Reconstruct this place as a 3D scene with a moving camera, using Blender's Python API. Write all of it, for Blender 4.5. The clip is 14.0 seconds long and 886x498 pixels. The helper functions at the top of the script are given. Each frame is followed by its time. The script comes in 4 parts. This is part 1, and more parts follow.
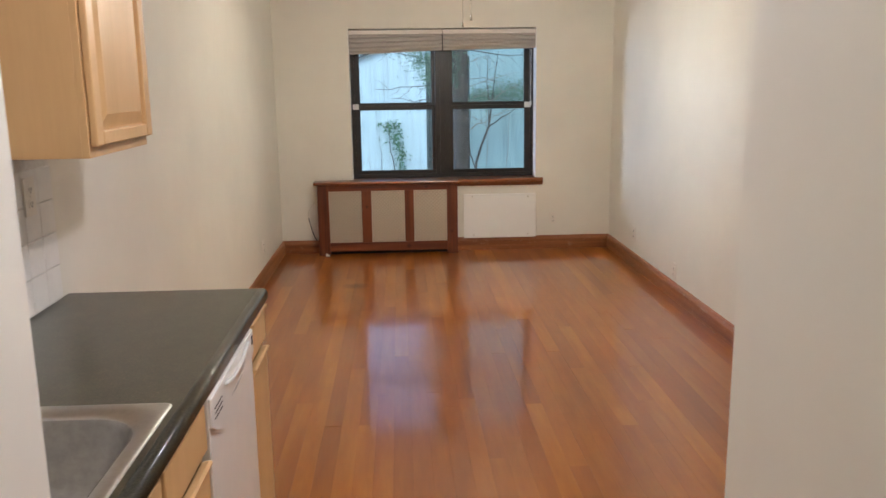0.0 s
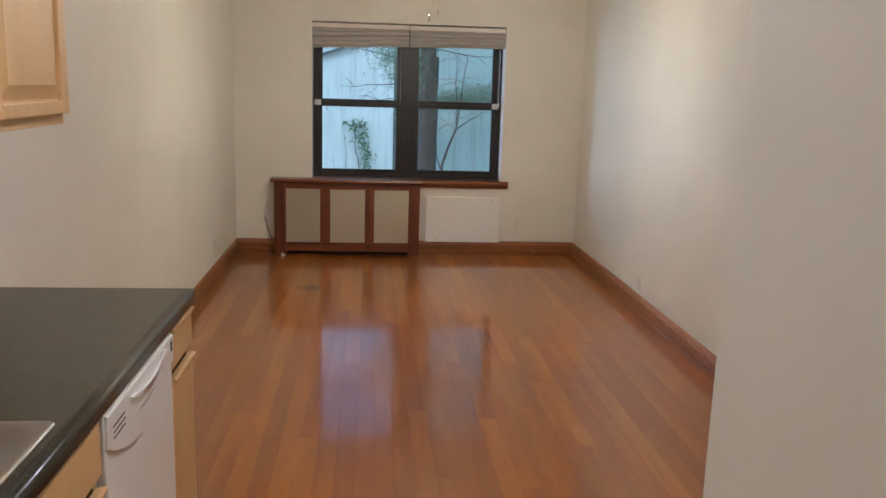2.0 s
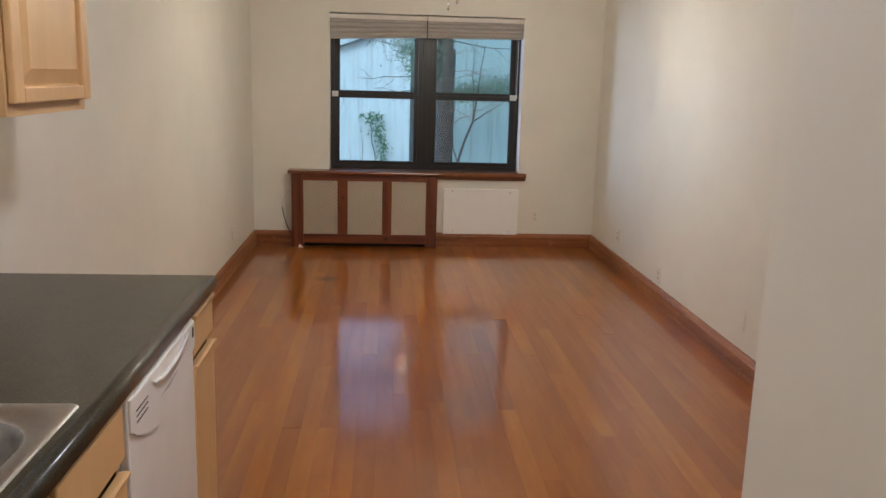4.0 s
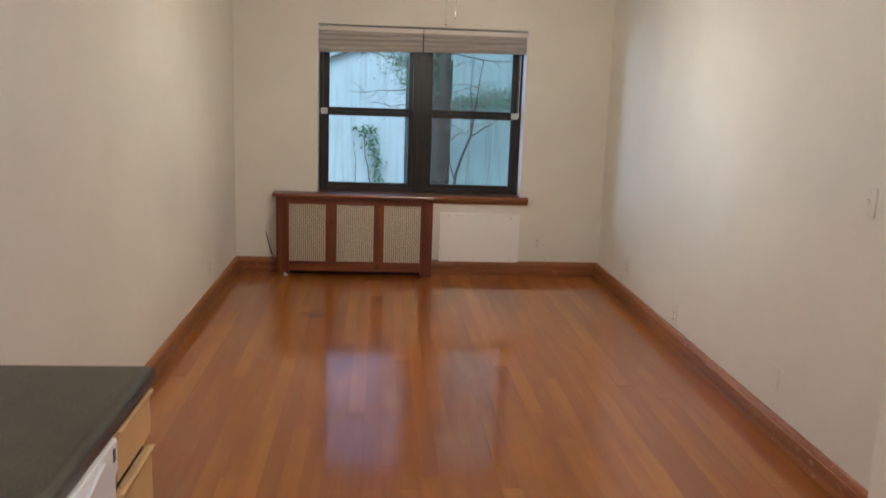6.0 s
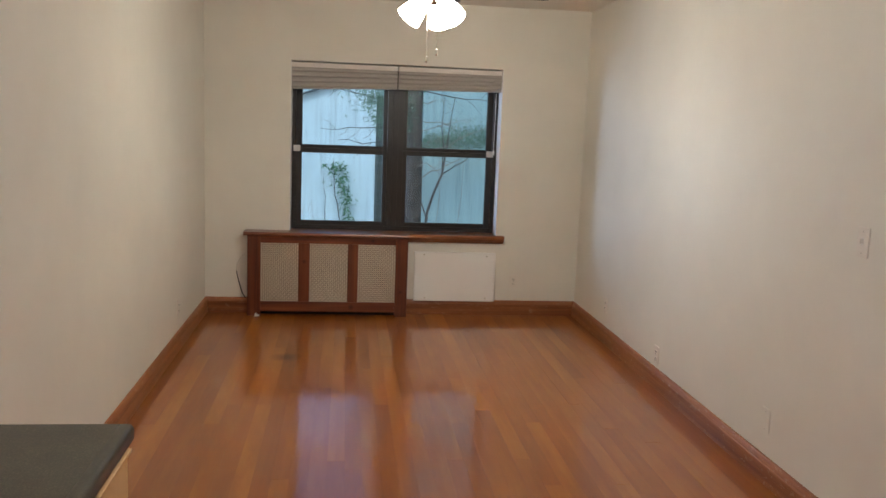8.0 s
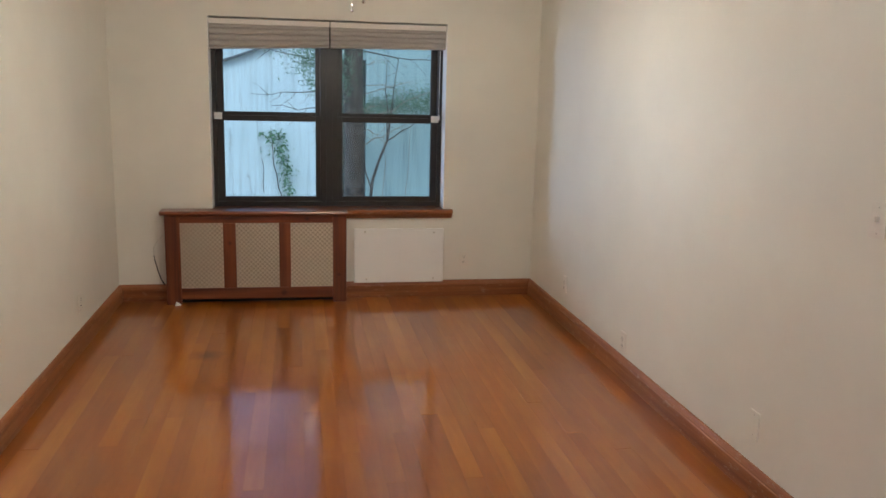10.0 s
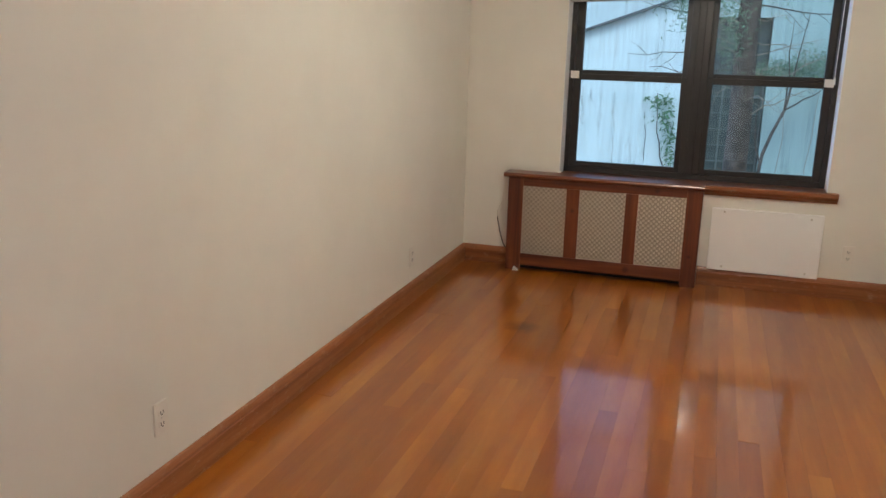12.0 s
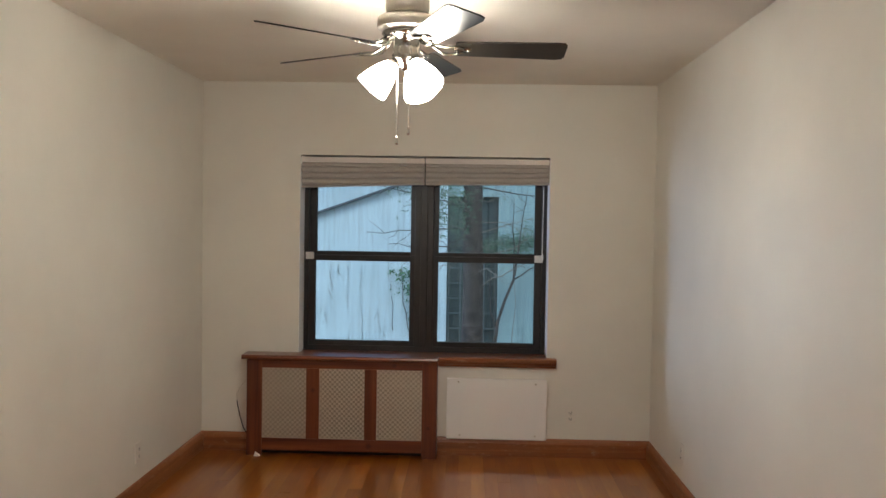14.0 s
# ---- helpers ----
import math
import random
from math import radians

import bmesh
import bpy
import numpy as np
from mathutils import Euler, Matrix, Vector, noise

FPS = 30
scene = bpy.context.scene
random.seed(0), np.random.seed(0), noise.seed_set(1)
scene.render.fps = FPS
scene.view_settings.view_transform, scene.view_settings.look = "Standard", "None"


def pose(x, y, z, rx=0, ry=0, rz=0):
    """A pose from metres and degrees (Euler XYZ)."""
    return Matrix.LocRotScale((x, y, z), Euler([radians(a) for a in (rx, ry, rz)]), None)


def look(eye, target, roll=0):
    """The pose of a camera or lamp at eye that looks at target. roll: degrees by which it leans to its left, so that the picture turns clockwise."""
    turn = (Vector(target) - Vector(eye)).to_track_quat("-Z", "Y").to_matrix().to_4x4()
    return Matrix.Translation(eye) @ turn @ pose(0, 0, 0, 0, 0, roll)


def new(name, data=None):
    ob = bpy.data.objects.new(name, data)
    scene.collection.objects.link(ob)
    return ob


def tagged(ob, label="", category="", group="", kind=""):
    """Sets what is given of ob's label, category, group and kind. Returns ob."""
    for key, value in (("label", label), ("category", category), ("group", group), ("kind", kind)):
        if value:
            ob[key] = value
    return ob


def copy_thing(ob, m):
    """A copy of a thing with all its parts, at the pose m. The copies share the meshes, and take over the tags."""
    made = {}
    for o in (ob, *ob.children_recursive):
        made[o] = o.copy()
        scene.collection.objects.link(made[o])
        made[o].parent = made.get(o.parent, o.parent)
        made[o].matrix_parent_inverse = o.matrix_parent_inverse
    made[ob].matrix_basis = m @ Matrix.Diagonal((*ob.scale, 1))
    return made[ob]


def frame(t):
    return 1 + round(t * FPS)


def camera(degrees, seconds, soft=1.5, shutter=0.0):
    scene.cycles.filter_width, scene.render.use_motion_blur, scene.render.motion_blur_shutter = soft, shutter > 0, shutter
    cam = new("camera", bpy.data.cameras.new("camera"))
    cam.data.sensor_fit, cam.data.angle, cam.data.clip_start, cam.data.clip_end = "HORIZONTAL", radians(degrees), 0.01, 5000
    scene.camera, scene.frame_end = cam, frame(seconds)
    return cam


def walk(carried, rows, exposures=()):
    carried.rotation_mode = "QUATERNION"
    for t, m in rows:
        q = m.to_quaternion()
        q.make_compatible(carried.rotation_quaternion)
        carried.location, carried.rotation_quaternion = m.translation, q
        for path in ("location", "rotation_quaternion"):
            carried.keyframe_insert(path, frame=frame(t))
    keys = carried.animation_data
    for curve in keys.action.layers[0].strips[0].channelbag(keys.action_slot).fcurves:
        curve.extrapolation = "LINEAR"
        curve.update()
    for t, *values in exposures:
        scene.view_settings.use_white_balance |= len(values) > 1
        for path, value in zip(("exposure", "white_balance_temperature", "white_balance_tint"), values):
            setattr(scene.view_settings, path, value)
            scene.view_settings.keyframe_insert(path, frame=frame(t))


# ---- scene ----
cam = camera(55.9, 14.0, shutter=0.45)
PATH = [
    (0, (-0.014, -0.13, 1.603), (0.083, 1.828, 1.205), -0.8),
    (0.5, (0.026, -0.041, 1.584), (0.166, 1.91, 1.168), -0.5),
    (1, (0.02, 0.163, 1.511), (0.254, 2.091, 1.034), 0.3),
    (1.5, (0.016, 0.19, 1.547), (0.322, 2.112, 1.084), 1.7),
    (2, (0.053, 0.1, 1.558), (0.231, 2.054, 1.169), 1.7),
    (4.5, (0.016, 0.143, 1.526), (0.158, 2.095, 1.111), 1.6),
    (5, (-0.033, 0.344, 1.562), (0.127, 2.279, 1.08), 1.6),
    (5.5, (-0.01, 0.493, 1.588), (0.223, 2.42, 1.107), 1.2),
    (6, (0.064, 0.663, 1.62), (0.217, 2.618, 1.231), 2.0),
    (6.5, (0.07, 0.752, 1.631), (0.22, 2.718, 1.295), 2.0),
    (7, (0.015, 0.779, 1.651), (0.225, 2.741, 1.328), 2.1),
    (7.5, (0.0, 0.796, 1.623), (0.214, 2.761, 1.316), 2.4),
    (8, (-0.013, 0.786, 1.616), (0.222, 2.75, 1.316), 2.2),
    (10.5, (0.28, 1.672, 1.588), (0.627, 3.597, 1.173), 1.4),
    (11, (0.444, 1.878, 1.543), (0.352, 3.824, 1.089), 2.0),
    (11.5, (0.559, 1.924, 1.571), (0.059, 3.801, 1.095), 2.2),
    (12, (0.530, 1.946, 1.545), (-0.058, 3.797, 1.067), 1.5),
    (12.5, (0.531, 1.954, 1.541), (0.092, 3.849, 1.076), 1.0),
    (13, (0.63, 1.943, 1.577), (0.467, 3.884, 1.123), 0.6),
    (13.5, (0.659, 1.924, 1.608), (0.617, 3.902, 1.31), 1.1),
    (13.6, (0.672, 1.93, 1.611), (0.628, 3.92, 1.388), 1.1),
    (13.7, (0.688, 1.936, 1.615), (0.638, 3.93, 1.482), 1.0),
    (13.8, (0.700, 1.942, 1.618), (0.645, 3.938, 1.535), 1.0),
    (13.9, (0.708, 1.947, 1.621), (0.648, 3.945, 1.550), 0.9),
    (14, (0.714, 1.95, 1.622), (0.651, 3.947, 1.554), 0.9),
]
walk(cam, [(t, look(eye, target, roll)) for t, eye, target, roll in PATH],
     [(0, 1.13), (0.5, 0.97), (1, 1.02), (2, 0.79), (4.5, 0.92), (5, 1.06), (6, 0.82), (7.5, 0.68), (8, 0.76), (10.5, 0.83), (11, 1.0), (12.5, 0.92), (13.5, 0.71), (14, 0.50)])

# ---------------------------------------------------------------- light
world = bpy.data.worlds.new("overcast_sky")
scene.world = world
world.use_nodes = True
wn = world.node_tree.nodes
sky = wn.new("ShaderNodeTexSky")
sky.sky_type, sky.sun_disc = "NISHITA", False
sky.sun_elevation, sky.sun_rotation = radians(48), radians(200)
wn["Background"].inputs["Strength"].default_value = 0.15
tint = wn.new("ShaderNodeMix")
tint.data_type, tint.blend_type = "RGBA", "MULTIPLY"
tint.inputs[0].default_value, tint.inputs[7].default_value = 1.0, (0.86, 0.97, 1.06, 1)
world.node_tree.links.new(sky.outputs[0], tint.inputs[6])
world.node_tree.links.new(tint.outputs[2], wn["Background"].inputs["Color"])

sun = new("sun", bpy.data.lights.new("sun", "SUN"))
sun.data.energy, sun.data.angle, sun.data.color = 1.0, radians(25), (0.76, 0.91, 1.0)
sun.matrix_world = look((0, 0, 0), (-0.25, 0.62, -0.75))

# Unseen lamp added outside the window, throwing blue fill on the east wall.
sky_fill = new("window_sky_fill", bpy.data.lights.new("window_sky_fill", "AREA"))
sky_fill.data.shape, sky_fill.data.size, sky_fill.data.size_y = "RECTANGLE", 1.3, 1.7
sky_fill.data.energy, sky_fill.data.color = 53.0, (0.45, 0.65, 1.0)
sky_fill.matrix_world = look((-1.75, 9.75, 1.30), (1.975, 5.9, 1.35))

SHADE_GLOW = 35.5     # frosted fan-lamp shades
BULB_GLOW = 75.0     # open mouths of the fan-lamp shades
KITCHEN_GLOW = 50.0   # flush kitchen lamp
HALL_GLOW = 9.2      # flush hall lamp


# ---------------------------------------------------------------- materials
def nodes_of(name, rough=0.5, metal=0.0, spec=0.5, coat=0.0, coat_rough=0.1):
    m = bpy.data.materials.new(name)
    m.use_nodes = True
    nt = m.node_tree
    b = nt.nodes["Principled BSDF"]
    b.inputs["Roughness"].default_value = rough
    b.inputs["Metallic"].default_value = metal
    b.inputs["Specular IOR Level"].default_value = spec
    b.inputs["Coat Weight"].default_value = coat
    b.inputs["Coat Roughness"].default_value = coat_rough
    return m, nt, b


def add(nt, kind, **values):
    n = nt.nodes.new(kind)
    for k, v in values.items():
        n.inputs[k.replace("_", " ")].default_value = v
    return n


def world_coords(nt, scale=(1, 1, 1)):
    g = nt.nodes.new("ShaderNodeNewGeometry")
    mp = nt.nodes.new("ShaderNodeMapping")
    mp.inputs["Scale"].default_value = scale
    nt.links.new(g.outputs["Position"], mp.inputs["Vector"])
    return mp.outputs[0]


def ramp(nt, fac, stops):
    r = nt.nodes.new("ShaderNodeValToRGB")
    e = r.color_ramp.elements
    while len(e) < len(stops):
        e.new(0.5)
    for el, (p, c) in zip(e, stops):
        el.position, el.color = p, (*c, 1)
    nt.links.new(fac, r.inputs["Fac"])
    return r.outputs["Color"]


def mixed(nt, a, b, fac, how="MULTIPLY"):
    m = nt.nodes.new("ShaderNodeMix")
    m.data_type, m.blend_type = "RGBA", how
    for idx, v in ((6, a), (7, b), (0, fac)):
        if isinstance(v, (int, float)):
            m.inputs[idx].default_value = v
        elif isinstance(v, tuple):
            m.inputs[idx].default_value = (*v, 1)
        else:
            nt.links.new(v, m.inputs[idx])
    return m.outputs[2]


def bump(nt, bsdf, height, strength=0.2, distance=0.002):
    b = add(nt, "ShaderNodeBump", Strength=strength, Distance=distance)
    nt.links.new(height, b.inputs["Height"])
    nt.links.new(b.outputs[0], bsdf.inputs["Normal"])


def noise_tex(nt, vec, scale, detail=4.0, rough=0.55):
    n = add(nt, "ShaderNodeTexNoise", Scale=scale, Detail=detail, Roughness=rough)
    nt.links.new(vec, n.inputs["Vector"])
    return n.outputs["Fac"]


def painted(name, colour, rough=0.5, wobble=0.06, grain=140.0, bump_by=0.12, spec=0.5):
    """Rolled paint: faint large blotches, fine orange peel."""
    m, nt, b = nodes_of(name, rough, spec=spec)
    v = world_coords(nt)
    big = noise_tex(nt, v, 1.3, 5)
    lo = tuple(c * (1 - wobble) for c in colour)
    hi = tuple(min(1, c * (1 + wobble * 0.5)) for c in colour)
    nt.links.new(ramp(nt, big, [(0.3, lo), (0.7, hi)]), b.inputs["Base Color"])
    bump(nt, b, noise_tex(nt, v, grain, 3), bump_by, 0.0015)
    return m


def wood(name, dark, mid, light, axis, rough=0.3, coat=0.3, per_piece=False, spread=0.35, streak=22.0, relief=0.05, wear=0.28, spec=0.5, coat_rough=0.12, fine_by=0.6, scuff=0.0):
    """Timber with grain along one world axis."""
    m, nt, b = nodes_of(name, rough, spec=spec, coat=coat, coat_rough=coat_rough)
    sc = {"x": (0.7, streak, streak), "y": (streak, 0.7, streak), "z": (streak, streak, 0.7)}[axis]
    g = nt.nodes.new("ShaderNodeNewGeometry")
    info = nt.nodes.new("ShaderNodeObjectInfo")
    shift = nt.nodes.new("ShaderNodeVectorMath")
    shift.operation = "MULTIPLY_ADD"
    comb = nt.nodes.new("ShaderNodeCombineXYZ")
    for i in range(3):
        nt.links.new(info.outputs["Random"], comb.inputs[i])
    nt.links.new(comb.outputs[0], shift.inputs[0])
    shift.inputs[1].default_value = (17.0, 9.0, 5.0)
    nt.links.new(g.outputs["Position"], shift.inputs[2])
    mp = nt.nodes.new("ShaderNodeMapping")
    mp.inputs["Scale"].default_value = sc
    nt.links.new(shift.outputs[0], mp.inputs["Vector"])
    grain = noise_tex(nt, mp.outputs[0], 1.0, 6, 0.6)
    col = ramp(nt, grain, [(0.28, dark), (0.5, mid), (0.74, light)])
    fine_mp = nt.nodes.new("ShaderNodeMapping")
    fine_mp.inputs["Scale"].default_value = tuple(c * 9 for c in sc)
    nt.links.new(shift.outputs[0], fine_mp.inputs["Vector"])
    fine = noise_tex(nt, fine_mp.outputs[0], 1.0, 3)
    col = mixed(nt, col, ramp(nt, fine, [(0.35, (0.82, 0.8, 0.78)), (0.6, (1, 1, 1))]), fine_by)
    if per_piece:
        tone = ramp(nt, info.outputs["Random"], [(0.0, (1 - spread * 0.42, 1 - spread * 0.5, 1 - spread * 0.55)), (0.3, (0.96, 0.95, 0.94)), (0.78, (1.03, 1.03, 1.03)), (1.0, (1 + spread, 1 + spread * 1.6, 1 + spread * 1.9))])
        col = mixed(nt, col, tone, 1.0)
    if scuff:
        rub = noise_tex(nt, world_coords(nt, (1.0, 1.0, 2.5)), 16.0, 6, 0.7)
        col = mixed(nt, col, (0.50, 0.36, 0.25), ramp(nt, rub, [(0.56, (0, 0, 0)), (0.72, (scuff, scuff, scuff))]), "MIX")
    nt.links.new(col, b.inputs["Base Color"])
    worn = noise_tex(nt, world_coords(nt, (1.0, 1.0, 1.0)), 2.2, 4)
    rr = nt.nodes.new("ShaderNodeMapRange")
    rr.inputs["To Min"].default_value, rr.inputs["To Max"].default_value = rough * (1 - wear), rough * (1 + wear)
    nt.links.new(worn, rr.inputs["Value"])
    if wear:
        nt.links.new(rr.outputs[0], b.inputs["Roughness"])
    if relief:
        bump(nt, b, fine, relief, 0.0006)
    return m


def plain(name, colour, rough=0.5, metal=0.0, wobble=0.1, scale=30.0, bump_by=0.03, spec=0.5):
    m, nt, b = nodes_of(name, rough, metal, spec)
    v = world_coords(nt)
    n = noise_tex(nt, v, scale, 4)
    lo = tuple(c * (1 - wobble) for c in colour)
    hi = tuple(min(1, c * (1 + wobble)) for c in colour)
    nt.links.new(ramp(nt, n, [(0.3, lo), (0.7, hi)]), b.inputs["Base Color"])
    if bump_by:
        bump(nt, b, noise_tex(nt, v, scale * 4, 3), bump_by, 0.001)
    return m


def glowing(name, colour, strength):
    m, nt, b = nodes_of(name, 0.3)
    b.inputs["Base Color"].default_value = (0.9, 0.88, 0.84, 1)
    b.inputs["Emission Color"].default_value = (*colour, 1)
    b.inputs["Emission Strength"].default_value = strength
    return m


def clear_glass(name):
    m = bpy.data.materials.new(name)
    m.use_nodes = True
    nt = m.node_tree
    nt.nodes.remove(nt.nodes["Principled BSDF"])
    tr = nt.nodes.new("ShaderNodeBsdfTransparent")
    tr.inputs[0].default_value = (0.90, 0.96, 0.96, 1)
    gl = nt.nodes.new("ShaderNodeBsdfGlossy")
    gl.inputs["Roughness"].default_value = 0.02
    fr = nt.nodes.new("ShaderNodeFresnel")
    fr.inputs["IOR"].default_value = 1.45
    mix = nt.nodes.new("ShaderNodeMixShader")
    nt.links.new(fr.outputs[0], mix.inputs[0])
    nt.links.new(tr.outputs[0], mix.inputs[1])
    nt.links.new(gl.outputs[0], mix.inputs[2])
    nt.links.new(mix.outputs[0], nt.nodes["Material Output"].inputs["Surface"])
    return m


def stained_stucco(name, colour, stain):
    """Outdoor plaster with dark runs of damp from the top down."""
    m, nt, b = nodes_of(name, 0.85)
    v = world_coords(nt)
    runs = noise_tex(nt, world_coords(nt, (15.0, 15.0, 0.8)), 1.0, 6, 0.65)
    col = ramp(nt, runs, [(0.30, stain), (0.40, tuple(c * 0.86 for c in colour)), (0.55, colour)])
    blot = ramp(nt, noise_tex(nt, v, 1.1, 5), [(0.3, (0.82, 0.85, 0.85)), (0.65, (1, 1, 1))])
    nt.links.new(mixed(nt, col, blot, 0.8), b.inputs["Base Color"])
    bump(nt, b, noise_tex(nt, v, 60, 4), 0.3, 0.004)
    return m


M_WALL = painted("cream_wall_paint", (0.785, 0.755, 0.670), 0.55)
M_CEIL = painted("ceiling_paint", (0.85, 0.81, 0.72), 0.7)
M_WHITE = painted("white_gloss_paint", (0.90, 0.89, 0.86), 0.35, 0.03, 200, 0.05)
M_FLOOR = wood("varnished_floorboard", (0.256, 0.068, 0.0062), (0.326, 0.094, 0.0085), (0.415, 0.139, 0.0145), "y", 0.30, 1.0, True, 0.26, 6.0, 0.0, 0.0, 0.12, 0.115, 0.30)
M_FLOOR.node_tree.nodes["Principled BSDF"].inputs["Coat IOR"].default_value = 1.48


def old_stain(m, centre, radius):
    """One dark water stain with a ragged rim in the boards."""
    nt = m.node_tree
    base = nt.nodes["Principled BSDF"].inputs["Base Color"]
    before = base.links[0].from_socket
    pos = world_coords(nt)
    far = nt.nodes.new("ShaderNodeVectorMath")
    far.operation = "DISTANCE"
    nt.links.new(pos, far.inputs[0])
    far.inputs[1].default_value = centre
    rag = nt.nodes.new("ShaderNodeMath")
    rag.operation, rag.inputs[1].default_value = "MULTIPLY_ADD", radius * 0.9
    nt.links.new(noise_tex(nt, pos, 14.0, 5), rag.inputs[0])
    nt.links.new(far.outputs["Value"], rag.inputs[2])
    tone = ramp(nt, rag.outputs[0], [(radius * 0.7, (0.50, 0.42, 0.38)), (radius * 1.5, (1, 1, 1))])
    nt.links.new(mixed(nt, before, tone, 1.0), base)


old_stain(M_FLOOR, (-0.39, 6.36, 0.0), 0.11)
M_UNDER = plain("dark_subfloor", (0.05, 0.025, 0.012), 0.7)
M_TRIMX = wood("baseboard_wood_across", (0.165, 0.047, 0.013), (0.265, 0.087, 0.025), (0.37, 0.138, 0.045), "x", 0.42, 0.1, scuff=0.4)
M_TRIMWORN = wood("worn_baseboard_wood", (0.21, 0.066, 0.020), (0.33, 0.117, 0.036), (0.44, 0.178, 0.062), "y", 0.45, 0.05, scuff=0.8)
M_TRIMY = wood("baseboard_wood_along", (0.21, 0.066, 0.020), (0.33, 0.117, 0.036), (0.44, 0.178, 0.062), "y", 0.42, 0.1, scuff=0.45)
M_CHERRYX = wood("cherry_across", (0.078, 0.0155, 0.0045), (0.165, 0.038, 0.0098), (0.265, 0.076, 0.020), "x", 0.42, 0.1)
M_CHERRYZ = wood("cherry_upright", (0.078, 0.0155, 0.0045), (0.165, 0.038, 0.0098), (0.265, 0.076, 0.020), "z", 0.42, 0.1)
M_CHERRYTOP = wood("polished_cherry", (0.078, 0.0155, 0.0045), (0.165, 0.038, 0.0098), (0.265, 0.076, 0.020), "x", 0.34, 0.5, coat_rough=0.28)
for knot_wood, where, size in ((M_CHERRYX, (0.22, 7.565, 0.634), 0.022), (M_CHERRYX, (0.05, 7.565, 0.078), 0.026), (M_CHERRYZ, (-0.335, 7.565, 0.455), 0.022), (M_CHERRYZ, (0.455, 7.565, 0.21), 0.018)):
    old_stain(knot_wood, where, size)
M_MAPLE = wood("honey_maple", (0.56, 0.335, 0.14), (0.60, 0.365, 0.158), (0.64, 0.395, 0.175), "z", 0.46, 0.04, False, 0.3, 9.0, 0.02, fine_by=0.15)
M_BRONZE = plain("dark_bronze_aluminium", (0.018, 0.015, 0.013), 0.42, 0.0, 0.15, 20)
M_GLASS = clear_glass("window_glass")
M_SHADE = plain("grey_shade_fabric", (0.42, 0.39, 0.36), 0.9, 0, 0.08, 120, 0.2)
M_HEADRAIL = plain("pale_headrail_fabric", (0.78, 0.75, 0.70), 0.8, 0, 0.05, 120, 0.1)
M_PLASTIC = plain("white_plastic", (0.78, 0.77, 0.74), 0.35, 0, 0.03, 40)
M_PLATE = plain("ivory_plastic", (0.76, 0.715, 0.635), 0.4, 0, 0.03, 40)
M_APPL = plain("white_enamel", (0.72, 0.70, 0.645), 0.28, 0, 0.03, 8, 0.02)
M_GREY = plain("grey_rubber", (0.09, 0.09, 0.09), 0.6)
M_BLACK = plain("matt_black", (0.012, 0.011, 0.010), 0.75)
M_SLOT = plain("dark_slot", (0.03, 0.028, 0.025), 0.7)
M_MESHMETAL = plain("cream_woven_metal", (0.54, 0.475, 0.37), 0.46, 0.6, 0.1, 60)
M_STEEL = plain("brushed_steel", (0.48, 0.47, 0.455), 0.34, 1.0, 0.06, 80, 0.05)
# Bowl steel: the rim's steel made darker, with the bowl's shade in its colour.
M_BOWLSHADE = plain("shaded_bowl_steel", (0.37, 0.35, 0.325), 0.40, 1.0, 0.12, 40, 0.05)
M_CHROME = plain("chrome", (0.72, 0.71, 0.68), 0.12, 1.0, 0.03, 20, 0)
M_NICKEL = plain("brushed_nickel", (0.60, 0.56, 0.50), 0.38, 1.0, 0.06, 40, 0.03)
M_IRON = plain("polished_nickel_arm", (0.30, 0.28, 0.25), 0.22, 1.0, 0.06, 40, 0.02)
M_BLADE = wood("dark_walnut_blade", (0.009, 0.0078, 0.006), (0.0155, 0.013, 0.010), (0.025, 0.021, 0.016), "x", 0.34, 0.15)
M_FROST = glowing("lit_frosted_glass", (1.0, 0.94, 0.828), SHADE_GLOW)
M_BULB = glowing("lit_bulb", (1.0, 0.94, 0.828), BULB_GLOW)
M_KLAMP = glowing("lit_kitchen_diffuser", (1.0, 0.995, 1.13), KITCHEN_GLOW)
M_HLAMP = glowing("lit_hall_diffuser", (1.0, 0.95, 0.87), HALL_GLOW)
M_TILE = plain("white_glazed_tile", (0.77, 0.75, 0.71), 0.3, 0, 0.04, 12, 0.02)
M_GROUT = plain("pale_grout", (0.72, 0.70, 0.66), 0.85, 0, 0.1, 60)
# Grey for the shadow drawn under the dishwasher handle.
M_HANDLESHADE = plain("handle_shadow_grey", (0.42, 0.41, 0.39), 0.6, 0, 0.1, 60)
M_COPPER = plain("thin_pale_wire", (0.55, 0.50, 0.42), 0.5)
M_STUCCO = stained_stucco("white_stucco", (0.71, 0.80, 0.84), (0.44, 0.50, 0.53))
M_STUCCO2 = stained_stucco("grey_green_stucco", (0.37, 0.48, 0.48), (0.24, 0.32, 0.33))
M_COPING = plain("slate_coping", (0.10, 0.11, 0.12), 0.7, 0, 0.25, 12, 0.2)
M_BARDARK = plain("dark_door_paint", (0.055, 0.074, 0.073), 0.5, 0, 0.2, 10)
M_BARS = plain("pale_steel_bars", (0.15, 0.18, 0.18), 0.5, 0.3)
M_BARK = plain("wet_bark", (0.085, 0.070, 0.062), 0.85, 0, 0.45, 14, 0.6)
M_TRUNK = plain("brown_bark", (0.078, 0.058, 0.048), 0.85, 0, 0.45, 14, 0.6)
M_TWIG = plain("pale_twig", (0.26, 0.22, 0.18), 0.8, 0, 0.3, 40, 0.2)
